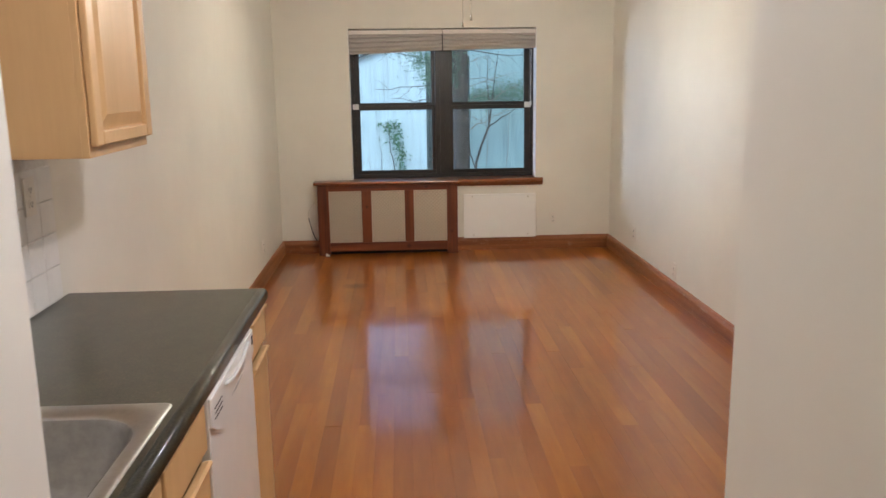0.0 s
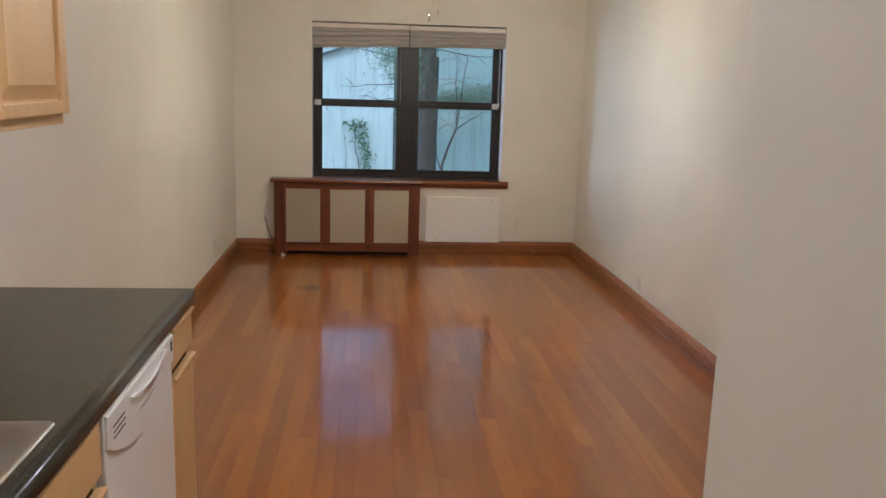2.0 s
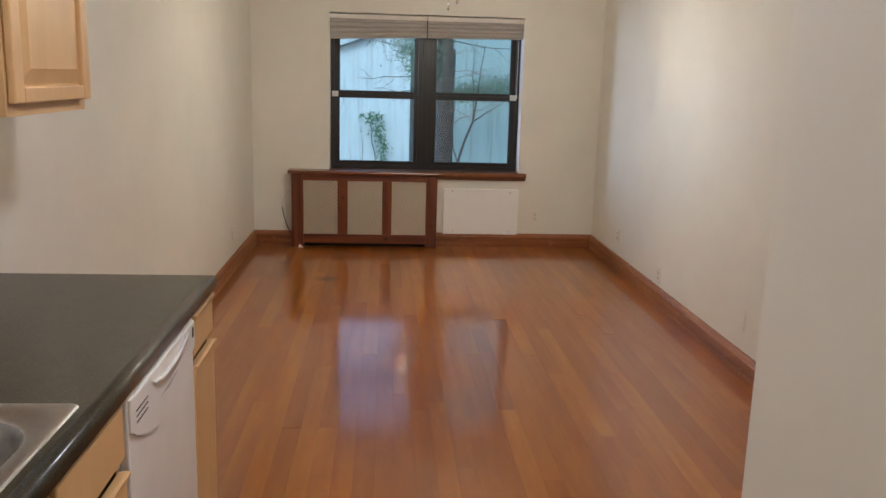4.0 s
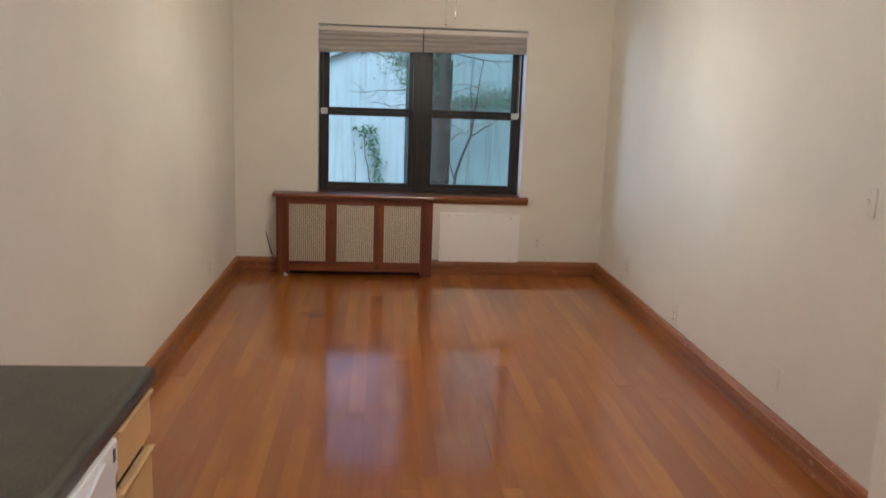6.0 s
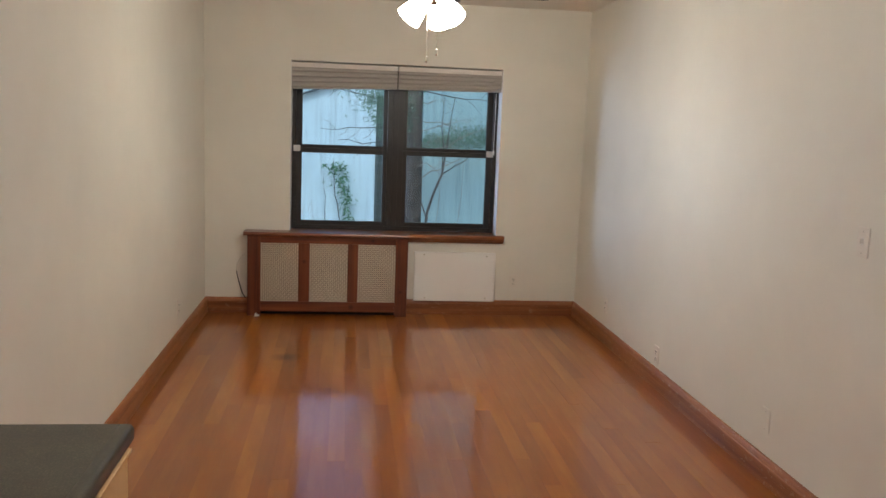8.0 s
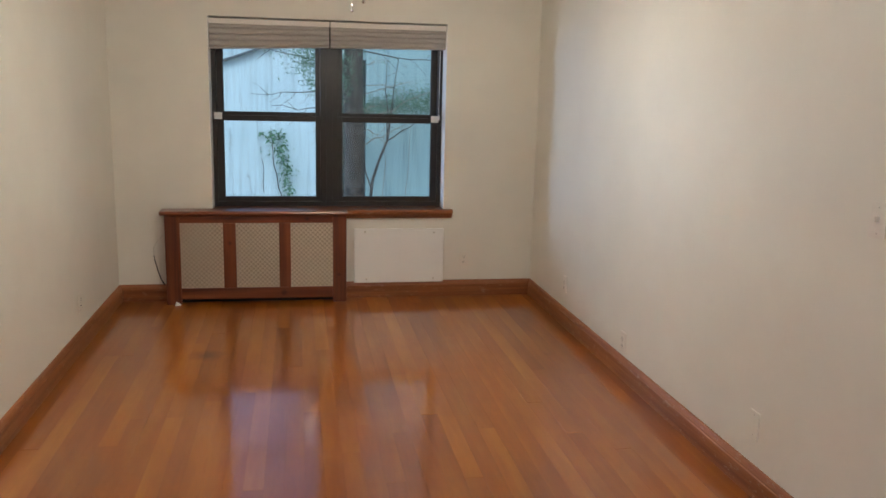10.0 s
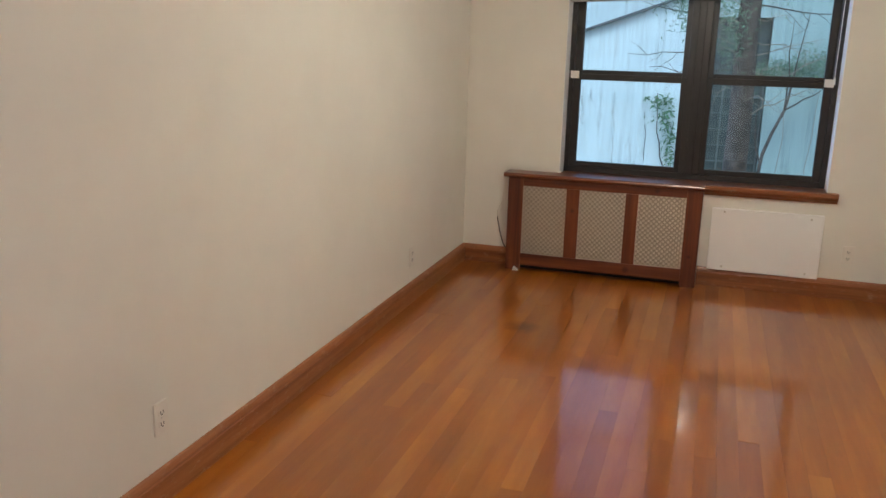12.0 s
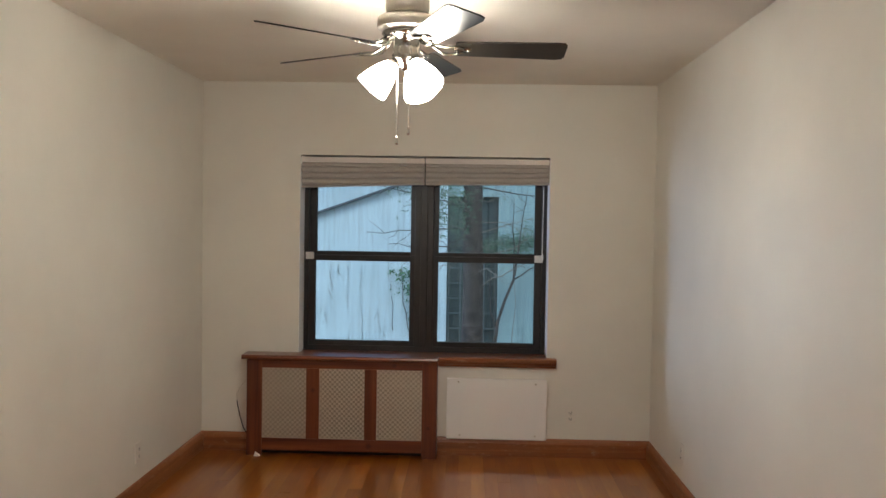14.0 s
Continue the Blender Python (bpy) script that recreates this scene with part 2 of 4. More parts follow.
M_LEAF = plain("leaf_green", (0.10, 0.22, 0.12), 0.55, 0, 0.45, 9, 0.1)
M_LEAF2 = plain("needle_green", (0.12, 0.20, 0.125), 0.6, 0, 0.45, 9, 0.1)
M_SOIL = plain("courtyard_concrete", (0.22, 0.22, 0.21), 0.9, 0, 0.25, 3, 0.3)


def counter_material():
    m, nt, b = nodes_of("dark_green_laminate", 0.34, spec=0.3, coat=0.25, coat_rough=0.12)
    v = world_coords(nt)
    speck = ramp(nt, noise_tex(nt, v, 260, 3, 0.75), [(0.36, (0.020, 0.019, 0.011)), (0.53, (0.039, 0.0355, 0.022)), (0.68, (0.088, 0.077, 0.050))])
    cloud = ramp(nt, noise_tex(nt, v, 14.0, 5), [(0.3, (0.72, 0.72, 0.72)), (0.7, (1.2, 1.18, 1.12))])
    nt.links.new(mixed(nt, speck, cloud, 1.0), b.inputs["Base Color"])
    bump(nt, b, noise_tex(nt, v, 260, 3), 0.05, 0.0006)
    return m


M_COUNTER = counter_material()

# ---------------------------------------------------------------- building helpers
ORIGIN = {}


def thing(name, at, label, category, group="", kind=""):
    ob = tagged(new(name), label, category, group, kind)
    ob.location = at
    ORIGIN[ob.name] = Vector(at)
    return ob


def part(name, bm, material, parent=None, label="", smooth=False):
    """Links a bmesh, built in world places, as one mesh under a thing or a part."""
    base = ORIGIN.get(parent.name, Vector()) if parent else Vector()
    if parent:
        bmesh.ops.translate(bm, verts=bm.verts, vec=-base)
    me = bpy.data.meshes.new(name)
    bmesh.ops.recalc_face_normals(bm, faces=bm.faces)
    if smooth:
        for f in bm.faces:
            f.smooth = True
    bm.to_mesh(me)
    bm.free()
    me.materials.append(material)
    ob = new(name, me)
    if parent:
        ob.parent = parent
        ORIGIN[ob.name] = base
    if label:
        ob["label"] = label
    return ob


def solid(name, bm, material, label, category="", kind="structure"):
    ob = part(name, bm, material)
    ORIGIN[ob.name] = Vector()
    return tagged(ob, label, category, kind=kind)


def box(bm, x0, x1, y0, y1, z0, z1, bevel=0.0, seg=2):
    m = Matrix.LocRotScale(((x0 + x1) / 2, (y0 + y1) / 2, (z0 + z1) / 2), None, (abs(x1 - x0), abs(y1 - y0), abs(z1 - z0)))
    vs = bmesh.ops.create_cube(bm, size=1, matrix=m)["verts"]
    if bevel:
        es = list({e for v in vs for e in v.link_edges})
        bmesh.ops.bevel(bm, geom=es, offset=bevel, segments=seg, profile=0.5, affect="EDGES")
    return bm


def boxes(*specs, bevel=0.0):
    bm = bmesh.new()
    for s in specs:
        box(bm, *s, bevel=bevel)
    return bm


def lathe(bm, profile, centre, axis=Vector((0, 0, 1)), steps=32):
    """Turns (radius, height) pairs round an axis through centre."""
    q = Vector((0, 0, 1)).rotation_difference(axis.normalized())
    rings = []
    for r, h in profile:
        rings.append([bm.verts.new(Vector(centre) + q @ Vector((r * math.cos(a), r * math.sin(a), h))) for a in [2 * math.pi * i / steps for i in range(steps)]])
    for a, b in zip(rings, rings[1:]):
        for i in range(steps):
            bm.faces.new((a[i], a[(i + 1) % steps], b[(i + 1) % steps], b[i]))
    return bm


def capped_lathe(bm, profile, centre, axis=Vector((0, 0, 1)), steps=32):
    return lathe(bm, [(1e-4, profile[0][1])] + list(profile) + [(1e-4, profile[-1][1])], centre, axis, steps)


def tube(bm, pts, r0, r1=None, steps=8):
    """A tapered tube through points."""
    r1 = r0 if r1 is None else r1
    pts = [Vector(p) for p in pts]
    rings = []
    for i, p in enumerate(pts):
        d = (pts[min(i + 1, len(pts) - 1)] - pts[max(i - 1, 0)]).normalized()
        q = Vector((0, 0, 1)).rotation_difference(d)
        r = r0 + (r1 - r0) * i / max(1, len(pts) - 1)
        rings.append([bm.verts.new(p + q @ Vector((r * math.cos(a), r * math.sin(a), 0))) for a in [2 * math.pi * k / steps for k in range(steps)]])
    for a, b in zip(rings, rings[1:]):
        for k in range(steps):
            bm.faces.new((a[k], a[(k + 1) % steps], b[(k + 1) % steps], b[k]))
    bm.faces.new(rings[0][::-1])
    bm.faces.new(rings[-1])
    return bm


def extrude_profile(bm, outline, axis, a, b):
    """A prism: outline points (u, v) swept along an axis from a to b. x: (y, z); y: (x, z); z: (x, y)."""
    def place(u, v, w):
        return {"x": (w, u, v), "y": (u, w, v), "z": (u, v, w)}[axis]
    lo = [bm.verts.new(place(u, v, a)) for u, v in outline]
    hi = [bm.verts.new(place(u, v, b)) for u, v in outline]
    n = len(outline)
    for i in range(n):
        bm.faces.new((lo[i], lo[(i + 1) % n], hi[(i + 1) % n], hi[i]))
    bm.faces.new(lo)
    bm.faces.new(hi[::-1])
    return bm


def rounded_rect(u0, u1, v0, v1, r, n=6):
    pts = []
    for cu, cv, a0 in ((u1 - r, v1 - r, 0), (u0 + r, v1 - r, 90), (u0 + r, v0 + r, 180), (u1 - r, v0 + r, 270)):
        for i in range(n + 1):
            a = radians(a0 + 90 * i / n)
            pts.append((cu + r * math.cos(a), cv + r * math.sin(a)))
    return pts


# ---------------------------------------------------------------- the rooms
XL, XR, YN, YS, ZC = -1.142, 1.975, 7.70, -1.60, 2.56     # room shell
WX0, WX1, WZ0, WZ1 = -0.465, 1.262, 0.672, 2.062            # window opening
DX0, DX1, DY0, DY1 = -0.535, 0.468, 0.90, 1.02             # doorway
T = 0.16
KX = 2.17                                                  # kitchen side wall

floor_slab = solid("floor", boxes((XL - T, XR + T + 0.2, YS - T, YN + 0.3, -0.12, -0.016)), M_UNDER, "varnished orange-brown strip hardwood floor", "floor")
solid("ceiling", boxes((XL - T, XR + T + 0.2, YS - T, YN + 0.3, ZC, ZC + 0.12)), M_CEIL, "plain off-white plaster ceiling", "ceiling")
solid("wall_west", boxes((XL - T, XL, YS - T, YN + 0.3, -0.016, ZC)), M_WALL, "smooth cream-painted plaster wall", "wall")
solid("wall_east", boxes((XR, XR + T + 0.2, 2.85, YN + 0.3, -0.016, ZC), (KX, XR + T + 0.2, DY0, 2.85, -0.016, ZC)), M_WALL, "smooth cream-painted plaster wall", "wall")
solid("wall_south", boxes((DX0, DX1, YS - T, YS, -0.016, ZC)), M_WALL, "plain cream-painted wall closing the hall", "wall")
solid("wall_north", boxes((XL, WX0, YN, YN + 0.3, -0.016, ZC), (WX1, XR, YN, YN + 0.3, -0.016, ZC),
                          (WX0, WX1, YN, YN + 0.3, -0.016, WZ0), (WX0, WX1, YN, YN + 0.3, WZ1, ZC)), M_WALL, "cream-painted wall with the window opening", "wall")
solid("wall_hall_west", boxes((XL, DX0, DY0, DY1, -0.016, ZC), (DX0 - 0.12, DX0, YS - T, DY0, -0.016, ZC)), M_WALL, "cream-painted wall of the narrow hall", "wall")
solid("wall_hall_east", boxes((DX1, KX, DY0, DY1, -0.016, ZC), (DX1, DX1 + 0.12, YS - T, DY0, -0.016, ZC)), M_WALL, "cream-painted wall of the narrow hall", "wall")
bm = boxes((1.52, KX, 2.585, 2.85, -0.016, ZC), bevel=0.006)
solid("wall_stub", bm, M_WALL, "short cream-painted wall beside the kitchen range", "wall")


def baseboard_profile(face, d):
    """Outline across the board: face is the wall plane, d the way out of the wall."""
    return [(face, 0), (face + d * 0.022, 0), (face + d * 0.022, 0.092), (face + d * 0.019, 0.097), (face + d * 0.019, 0.102),
            (face + d * 0.015, 0.112), (face + d * 0.010, 0.121), (face + d * 0.004, 0.125), (face, 0.125)]


for name, face, d, axis, a, b, mat in (("baseboard", XL, 1, "y", 2.66, YN - 0.0225, M_TRIMY), ("baseboard", XR, -1, "y", 2.85, YN - 0.0225, M_TRIMWORN),
                                       ("baseboard", YN, -1, "x", XL, -0.79, M_TRIMX), ("baseboard", YN, -1, "x", 0.512, XR, M_TRIMX)):
    bm = extrude_profile(bmesh.new(), baseboard_profile(face, d), axis, a, b)
    solid(name, bm, mat, "stained wooden baseboard with a moulded top edge", "baseboard")

# ---------------------------------------------------------------- window
FY = 7.86   # inner face of the window frame
win = thing("window_1", ((WX0 + WX1) / 2, FY, WZ0), "pair of dark bronze double-hung windows, closed", "window", kind="structure")
xm0, xm1 = 0.300, 0.488
bm = boxes((WX0, -0.430, FY, FY + 0.10, WZ0, WZ1), (1.225, WX1, FY, FY + 0.10, WZ0, WZ1),
           (-0.430, 1.225, FY, FY + 0.10, WZ0, 0.722), (-0.430, 1.225, FY, FY + 0.10, 2.0, WZ1), bevel=0.003)
part("window_frame", bm, M_BRONZE, win, "dark bronze aluminium frame")
bm = boxes((xm0 + 0.028, xm1 - 0.028, FY - 0.012, FY + 0.10, 0.722, 2.0), (xm0 + 0.07, xm1 - 0.07, FY - 0.024, FY - 0.012, 0.722, 2.0), bevel=0.003)
part("mullion", bm, M_BRONZE, win, "wide dark mullion between the windows")


def sash(gx0, gx1, gz0, gz1, y, left, right, rail_lo, rail_hi):
    s = part("sash", boxes((gx0 - left, gx0, y, y + 0.034, gz0 - rail_lo, gz1 + rail_hi), (gx1, gx1 + right, y, y + 0.034, gz0 - rail_lo, gz1 + rail_hi),
                           (gx0, gx1, y, y + 0.034, gz0 - rail_lo, gz0), (gx0, gx1, y, y + 0.034, gz1, gz1 + rail_hi), bevel=0.003), M_BRONZE, win)
    pane = part("pane", boxes((gx0, gx1, y + 0.014, y + 0.019, gz0, gz1)), M_GLASS, s)
    pane.visible_shadow = False


for gx0, gx1, left, right in ((-0.381, 0.293, 0.052, 0.036), (0.495, 1.176, 0.036, 0.052)):
    sash(gx0, gx1, 0.757, 1.325, FY + 0.012, left, right, 0.036, 0.040)
    sash(gx0, gx1, 1.392, 1.960, FY + 0.055, left, right, 0.045, 0.041)
    part("sash_lift", boxes((gx0 + 0.30, gx0 + 0.36, FY + 0.002, FY + 0.012, 1.335, 1.347), bevel=0.002), M_BRONZE, win)
for x0, x1 in ((WX0, WX0 + 0.004), (WX1 - 0.004, WX1)):
    part("reveal_liner", boxes((x0, x1, YN + 0.002, FY - 0.0005, WZ0 + 0.013, WZ1)), M_WHITE, win, "white painted window reveal")
for x in (-0.420, 1.203):
    part("window_stop", boxes((x - 0.028, x + 0.028, FY - 0.014, FY + 0.012, 1.335, 1.385), (x - 0.004, x + 0.004, FY - 0.020, FY - 0.014, 1.345, 1.375), bevel=0.002), M_PLASTIC, win, "small white plastic window stop")

# sill: a stained board with a cove moulding under its free end
sill = thing("window_sill", (0.88, YN, 0.62), "stained cherry-wood window sill with moulded edge", "window sill", kind="structure")
bm = boxes((WX0 + 0.002, WX1 - 0.002, YN - 0.01, FY + 0.004, WZ0 - 0.004, WZ0 + 0.012))
part("sill_board", bm, M_CHERRYTOP, sill)
prof = [(YN + 0.0, 0.684), (YN - 0.060, 0.684), (YN - 0.066, 0.678), (YN - 0.066, 0.660), (YN - 0.060, 0.654), (YN - 0.050, 0.652),
        (YN - 0.042, 0.640), (YN - 0.030, 0.630), (YN - 0.024, 0.618), (YN, 0.616)]
part("nosing", extrude_profile(bmesh.new(), prof, "x", 0.512, 1.322), M_TRIMX, sill)


# ---------------------------------------------------------------- pleated shades
def pleated_shade(x0, x1, z_low, sag):
    s = thing("window_shade", ((x0 + x1) / 2, 7.79, z_low), "raised grey pleated fabric window shade, stacked under its headrail", "window shade", "window shades")
    part("headrail", boxes((x0, x1, 7.736, 7.815, 2.014, 2.052), bevel=0.005), M_HEADRAIL, s, "pale fabric-covered headrail")
    front = []
    z = 2.028
    drop = (2.028 - z_low - 0.018) / 4
    for i in range(4):
        out = 7.745 - 0.008 * (i % 2)
        front += [(out + 0.011, z), (out + 0.004, z - drop * 0.22), (out, z - drop * 0.58), (out + 0.003, z - drop * 0.90), (out + 0.011, z - drop)]
        z -= drop
    outline = front + [(7.815, z), (7.815, 2.028)]
    bm = extrude_profile(bmesh.new(), outline, "x", x0 + 0.003, x1 - 0.003)
    for v in bm.verts:
        v.co.z += sag * (v.co.x - x0) / (x1 - x0) * (2.028 - v.co.z) / (2.028 - z_low)
    part("pleats", bm, M_SHADE, s)
    bm = boxes((x0 + 0.002, x1 - 0.002, 7.750, 7.812, z_low, z_low + 0.018), bevel=0.004)
    for v in bm.verts:
        v.co.z += sag * (v.co.x - x0) / (x1 - x0)
    part("bottom_rail", bm, M_SHADE, s)


pleated_shade(WX0 + 0.002, 0.396, 1.838, 0.030)
pleated_shade(0.401, WX1 - 0.002, 1.866, 0.012)
cord = thing("shade_cord", (1.226, 7.80, 1.36), "thin white shade cord hanging beside the window", "cord")
part("string", tube(bmesh.new(), [(1.226, 7.80, 1.87), (1.225, 7.801, 1.6), (1.2245, 7.802, 1.40)], 0.0022), M_PLASTIC, cord)
part("tassel", capped_lathe(bmesh.new(), [(0.004, 0.045), (0.007, 0.03), (0.009, 0.0)], (1.2245, 7.802, 1.355), steps=12), M_PLASTIC, cord)

# ---------------------------------------------------------------- radiator cover
CY = 7.565
cov = thing("radiator_cover", (-0.14, CY, 0), "cherry-stained wooden radiator cover with three woven metal grilles", "radiator cover")
for x0, x1 in ((-0.789, -0.684), (0.410, 0.510)):
    part("corner_stile", boxes((x0, x1, CY, CY + 0.022, 0.0, 0.662), bevel=0.003), M_CHERRYZ, cov)
for x0, x1 in ((-0.381, -0.292), (0.018, 0.101)):
    part("stile", boxes((x0, x1, CY, CY + 0.022, 0.120, 0.603), bevel=0.003), M_CHERRYZ, cov)
part("top_rail", boxes((-0.684, 0.410, CY, CY + 0.022, 0.603, 0.662), bevel=0.003), M_CHERRYX, cov)
part("bottom_rail", boxes((-0.684, 0.410, CY, CY + 0.022, 0.038, 0.120), bevel=0.003), M_CHERRYX, cov)
for x0, x1 in ((-0.789, -0.769), (0.490, 0.510)):
    part("side_panel", boxes((x0, x1, CY + 0.022, YN - 0.001, 0.0, 0.662)), M_CHERRYZ, cov)
prof = [(YN - 0.001, 0.662), (CY - 0.022, 0.662), (CY - 0.030, 0.668), (CY - 0.032, 0.677), (CY - 0.028, 0.687), (CY - 0.020, 0.691), (YN - 0.001, 0.691)]
part("top_board", extrude_profile(bmesh.new(), prof, "x", -0.818, 0.516), M_CHERRYTOP, cov)
# Black sheet in place of the shade inside the cover.
part("cavity_shade", boxes((-0.760, 0.486, CY + 0.075, CY + 0.080, 0.0, 0.655)), M_BLACK, cov, "black sheet for the shade behind the grilles")


def woven_grille(x0, x1, z0, z1):
    """Basket weave of flat metal strips with small square holes."""
    bm = bmesh.new()
    pitch, w = 0.0163, 0.0104
    y = CY + 0.012
    nx, nz = int((x1 - x0) / pitch), int((z1 - z0) / pitch)
    px, pz = (x1 - x0) / nx, (z1 - z0) / nz

    def strip(points):
        vs = [(bm.verts.new(a), bm.verts.new(b)) for a, b in points]
        for (a, b), (c, d) in zip(vs, vs[1:]):
            bm.faces.new((a, b, d, c))
    for i in range(nx):
        x = x0 + (i + 0.5) * px
        strip([((x - w / 2, y + (0.0022 if (i + j) % 2 else -0.0022), z0 + j * pz), (x + w / 2, y + (0.0022 if (i + j) % 2 else -0.0022), z0 + j * pz)) for j in range(nz + 1)])
    for j in range(nz):
        z = z0 + (j + 0.5) * pz
        strip([((x0 + i * px, y + 0.0006 + (0.0022 if (i + j) % 2 else -0.0022), z - w / 2), (x0 + i * px, y + 0.0006 + (0.0022 if (i + j) % 2 else -0.0022), z + w / 2)) for i in range(nx + 1)])
    return bm


for x0, x1 in ((-0.684, -0.381), (-0.292, 0.018), (0.101, 0.410)):
    part("grille", woven_grille(x0, x1, 0.120, 0.603), M_MESHMETAL, cov, "cream woven metal grille")

shim = thing("shim", (-0.71, CY - 0.02, 0), "small torn pale wedge on the floor by the radiator cover", "wedge")
bm = extrude_profile(bmesh.new(), [(-0.728, 0.001), (-0.690, 0.001), (-0.694, 0.008), (-0.722, 0.026)], "y", CY - 0.034, CY - 0.006)
part("wedge", bm, M_PLASTIC, shim)

# loose wire beside the cover
wire = thing("loose_wire", (-0.85, YN - 0.03, 0.126), "loose thin wire sticking up behind the baseboard", "wire")
part("lead", tube(bmesh.new(), [(-0.815, 7.668, 0.126), (-0.838, 7.674, 0.16), (-0.862, 7.680, 0.23), (-0.882, 7.684, 0.31), (-0.888, 7.686, 0.345)], 0.0042, 0.0034), M_BLACK, wire, "black insulated end")
part("bare_end", tube(bmesh.new(), [(-0.888, 7.686, 0.345), (-0.890, 7.686, 0.39), (-0.868, 7.69, 0.44), (-0.815, 7.692, 0.50)], 0.0018, 0.0012), M_COPPER, wire, "pale bare strand")

# ---------------------------------------------------------------- white access panel under the sill
bp = thing("access_panel", (0.918, YN, 0.115), "white painted board screwed over a wall opening", "panel")
part("backing_board", boxes((0.514, 1.275, YN - 0.005, YN - 0.001, 0.1252, 0.614)), M_WALL, bp, "cream painted strip round the board")
part("board", boxes((0.575, 1.262, YN - 0.036, YN - 0.0055, 0.119, 0.537), bevel=0.003), M_WHITE, bp)
for x, z in ((0.655, 0.515), (1.185, 0.508), (0.668, 0.146), (1.185, 0.148)):
    part("screw", capped_lathe(bmesh.new(), [(0.007, 0), (0.006, 0.003)], (x, YN - 0.036, z), Vector((0, -1, 0)), 12), M_NICKEL, bp)


# ---------------------------------------------------------------- wall plates, built facing -y
def wall_plate(kind):
    name = {"outlet": "wall_outlet", "blank": "blank_plate", "switch": "light_switch"}[kind]
    label = {"outlet": "white duplex wall outlet with a plain plate", "blank": "painted-over blank wall plate", "switch": "white toggle light switch on the wall"}[kind]
    o = thing(name, (0, 0, 0), label, {"outlet": "wall outlet", "blank": "wall plate", "switch": "light switch"}[kind], "wall plates")
    bm = extrude_profile(bmesh.new(), rounded_rect(-0.036, 0.036, -0.058, 0.058, 0.004, 3), "y", -0.006, -0.0002)
    part("plate", bm, M_WALL if kind == "blank" else M_PLATE, o)
    if kind == "outlet":
        for z in (-0.021, 0.021):
            r = part("receptacle", extrude_profile(bmesh.new(), rounded_rect(-0.017, 0.017, z - 0.014, z + 0.014, 0.010, 4), "y", -0.0085, -0.006), M_PLATE, o)
            part("slot", boxes((-0.0085, -0.0055, -0.0092, -0.0085, z - 0.004, z + 0.007), (0.0055, 0.0085, -0.0092, -0.0085, z - 0.004, z + 0.006), (-0.003, 0.003, -0.0092, -0.0085, z - 0.011, z - 0.006)), M_SLOT, r)
    if kind == "switch":
        part("toggle", boxes((-0.005, 0.005, -0.020, -0.006, -0.004, 0.014), bevel=0.002), M_PLATE, o)
        part("toggle_slot", boxes((-0.0065, 0.0065, -0.0068, -0.006, -0.010, 0.016)), M_GROUT, o)
    for z in ((-0.042, 0.042) if kind != "outlet" else (0.0,)):
        part("plate_screw", capped_lathe(bmesh.new(), [(0.0032, 0), (0.003, 0.0012)], (0, -0.006, z), Vector((0, -1, 0)), 10), M_NICKEL, o)
    return o


outlet = wall_plate("outlet")
outlet.matrix_basis = pose(1.430, YN, 0.290)
copy_thing(outlet, pose(XL, 6.575, 0.285, 0, 0, 90))
copy_thing(outlet, pose(XR, 5.740, 0.205, 0, 0, -90))
copy_thing(outlet, pose(XR, 6.82, 0.285, 0, 0, -90))
copy_thing(outlet, pose(XL + 0.0093, 2.42, 1.275, 0, 0, 90))
copy_thing(outlet, pose(XL, 4.122, 0.302, 0, 0, 90))
wall_plate("blank").matrix_basis = pose(XR, 4.347, 0.288, 0, 0, -90)
wall_plate("switch").matrix_basis = pose(XR, 3.765, 1.220, 0, 0, -90)

# ---------------------------------------------------------------- ceiling fan
FX, FYC = 0.443, 5.41
fan = thing("ceiling_fan", (FX, FYC, ZC), "nickel ceiling fan with five dark blades and three lit shades", "ceiling fan")
bm = capped_lathe(bmesh.new(), [(0.088, 0.0), (0.091, -0.02), (0.091, -0.070), (0.086, -0.088), (0.074, -0.094)], (FX, FYC, ZC - 0.0005))
part("canopy", bm, M_NICKEL, fan, smooth=True)
bm = capped_lathe(bmesh.new(), [(0.072, -0.094), (0.078, -0.097), (0.110, -0.104), (0.118, -0.108), (0.122, -0.114), (0.124, -0.150), (0.121, -0.155), (0.112, -0.158), (0.106, -0.161), (0.100, -0.166)], (FX, FYC, ZC), steps=48)
part("motor_housing", bm, M_NICKEL, fan, smooth=True)
bm = capped_lathe(bmesh.new(), [(0.10, -0.165), (0.105, -0.175), (0.082, -0.190), (0.055, -0.192), (0.055, -0.250), (0.062, -0.262), (0.050, -0.285), (0.030, -0.310), (0.012, -0.325)], (FX, FYC, ZC))
part("switch_housing", bm, M_IRON, fan, smooth=True)
ZB = 2.332


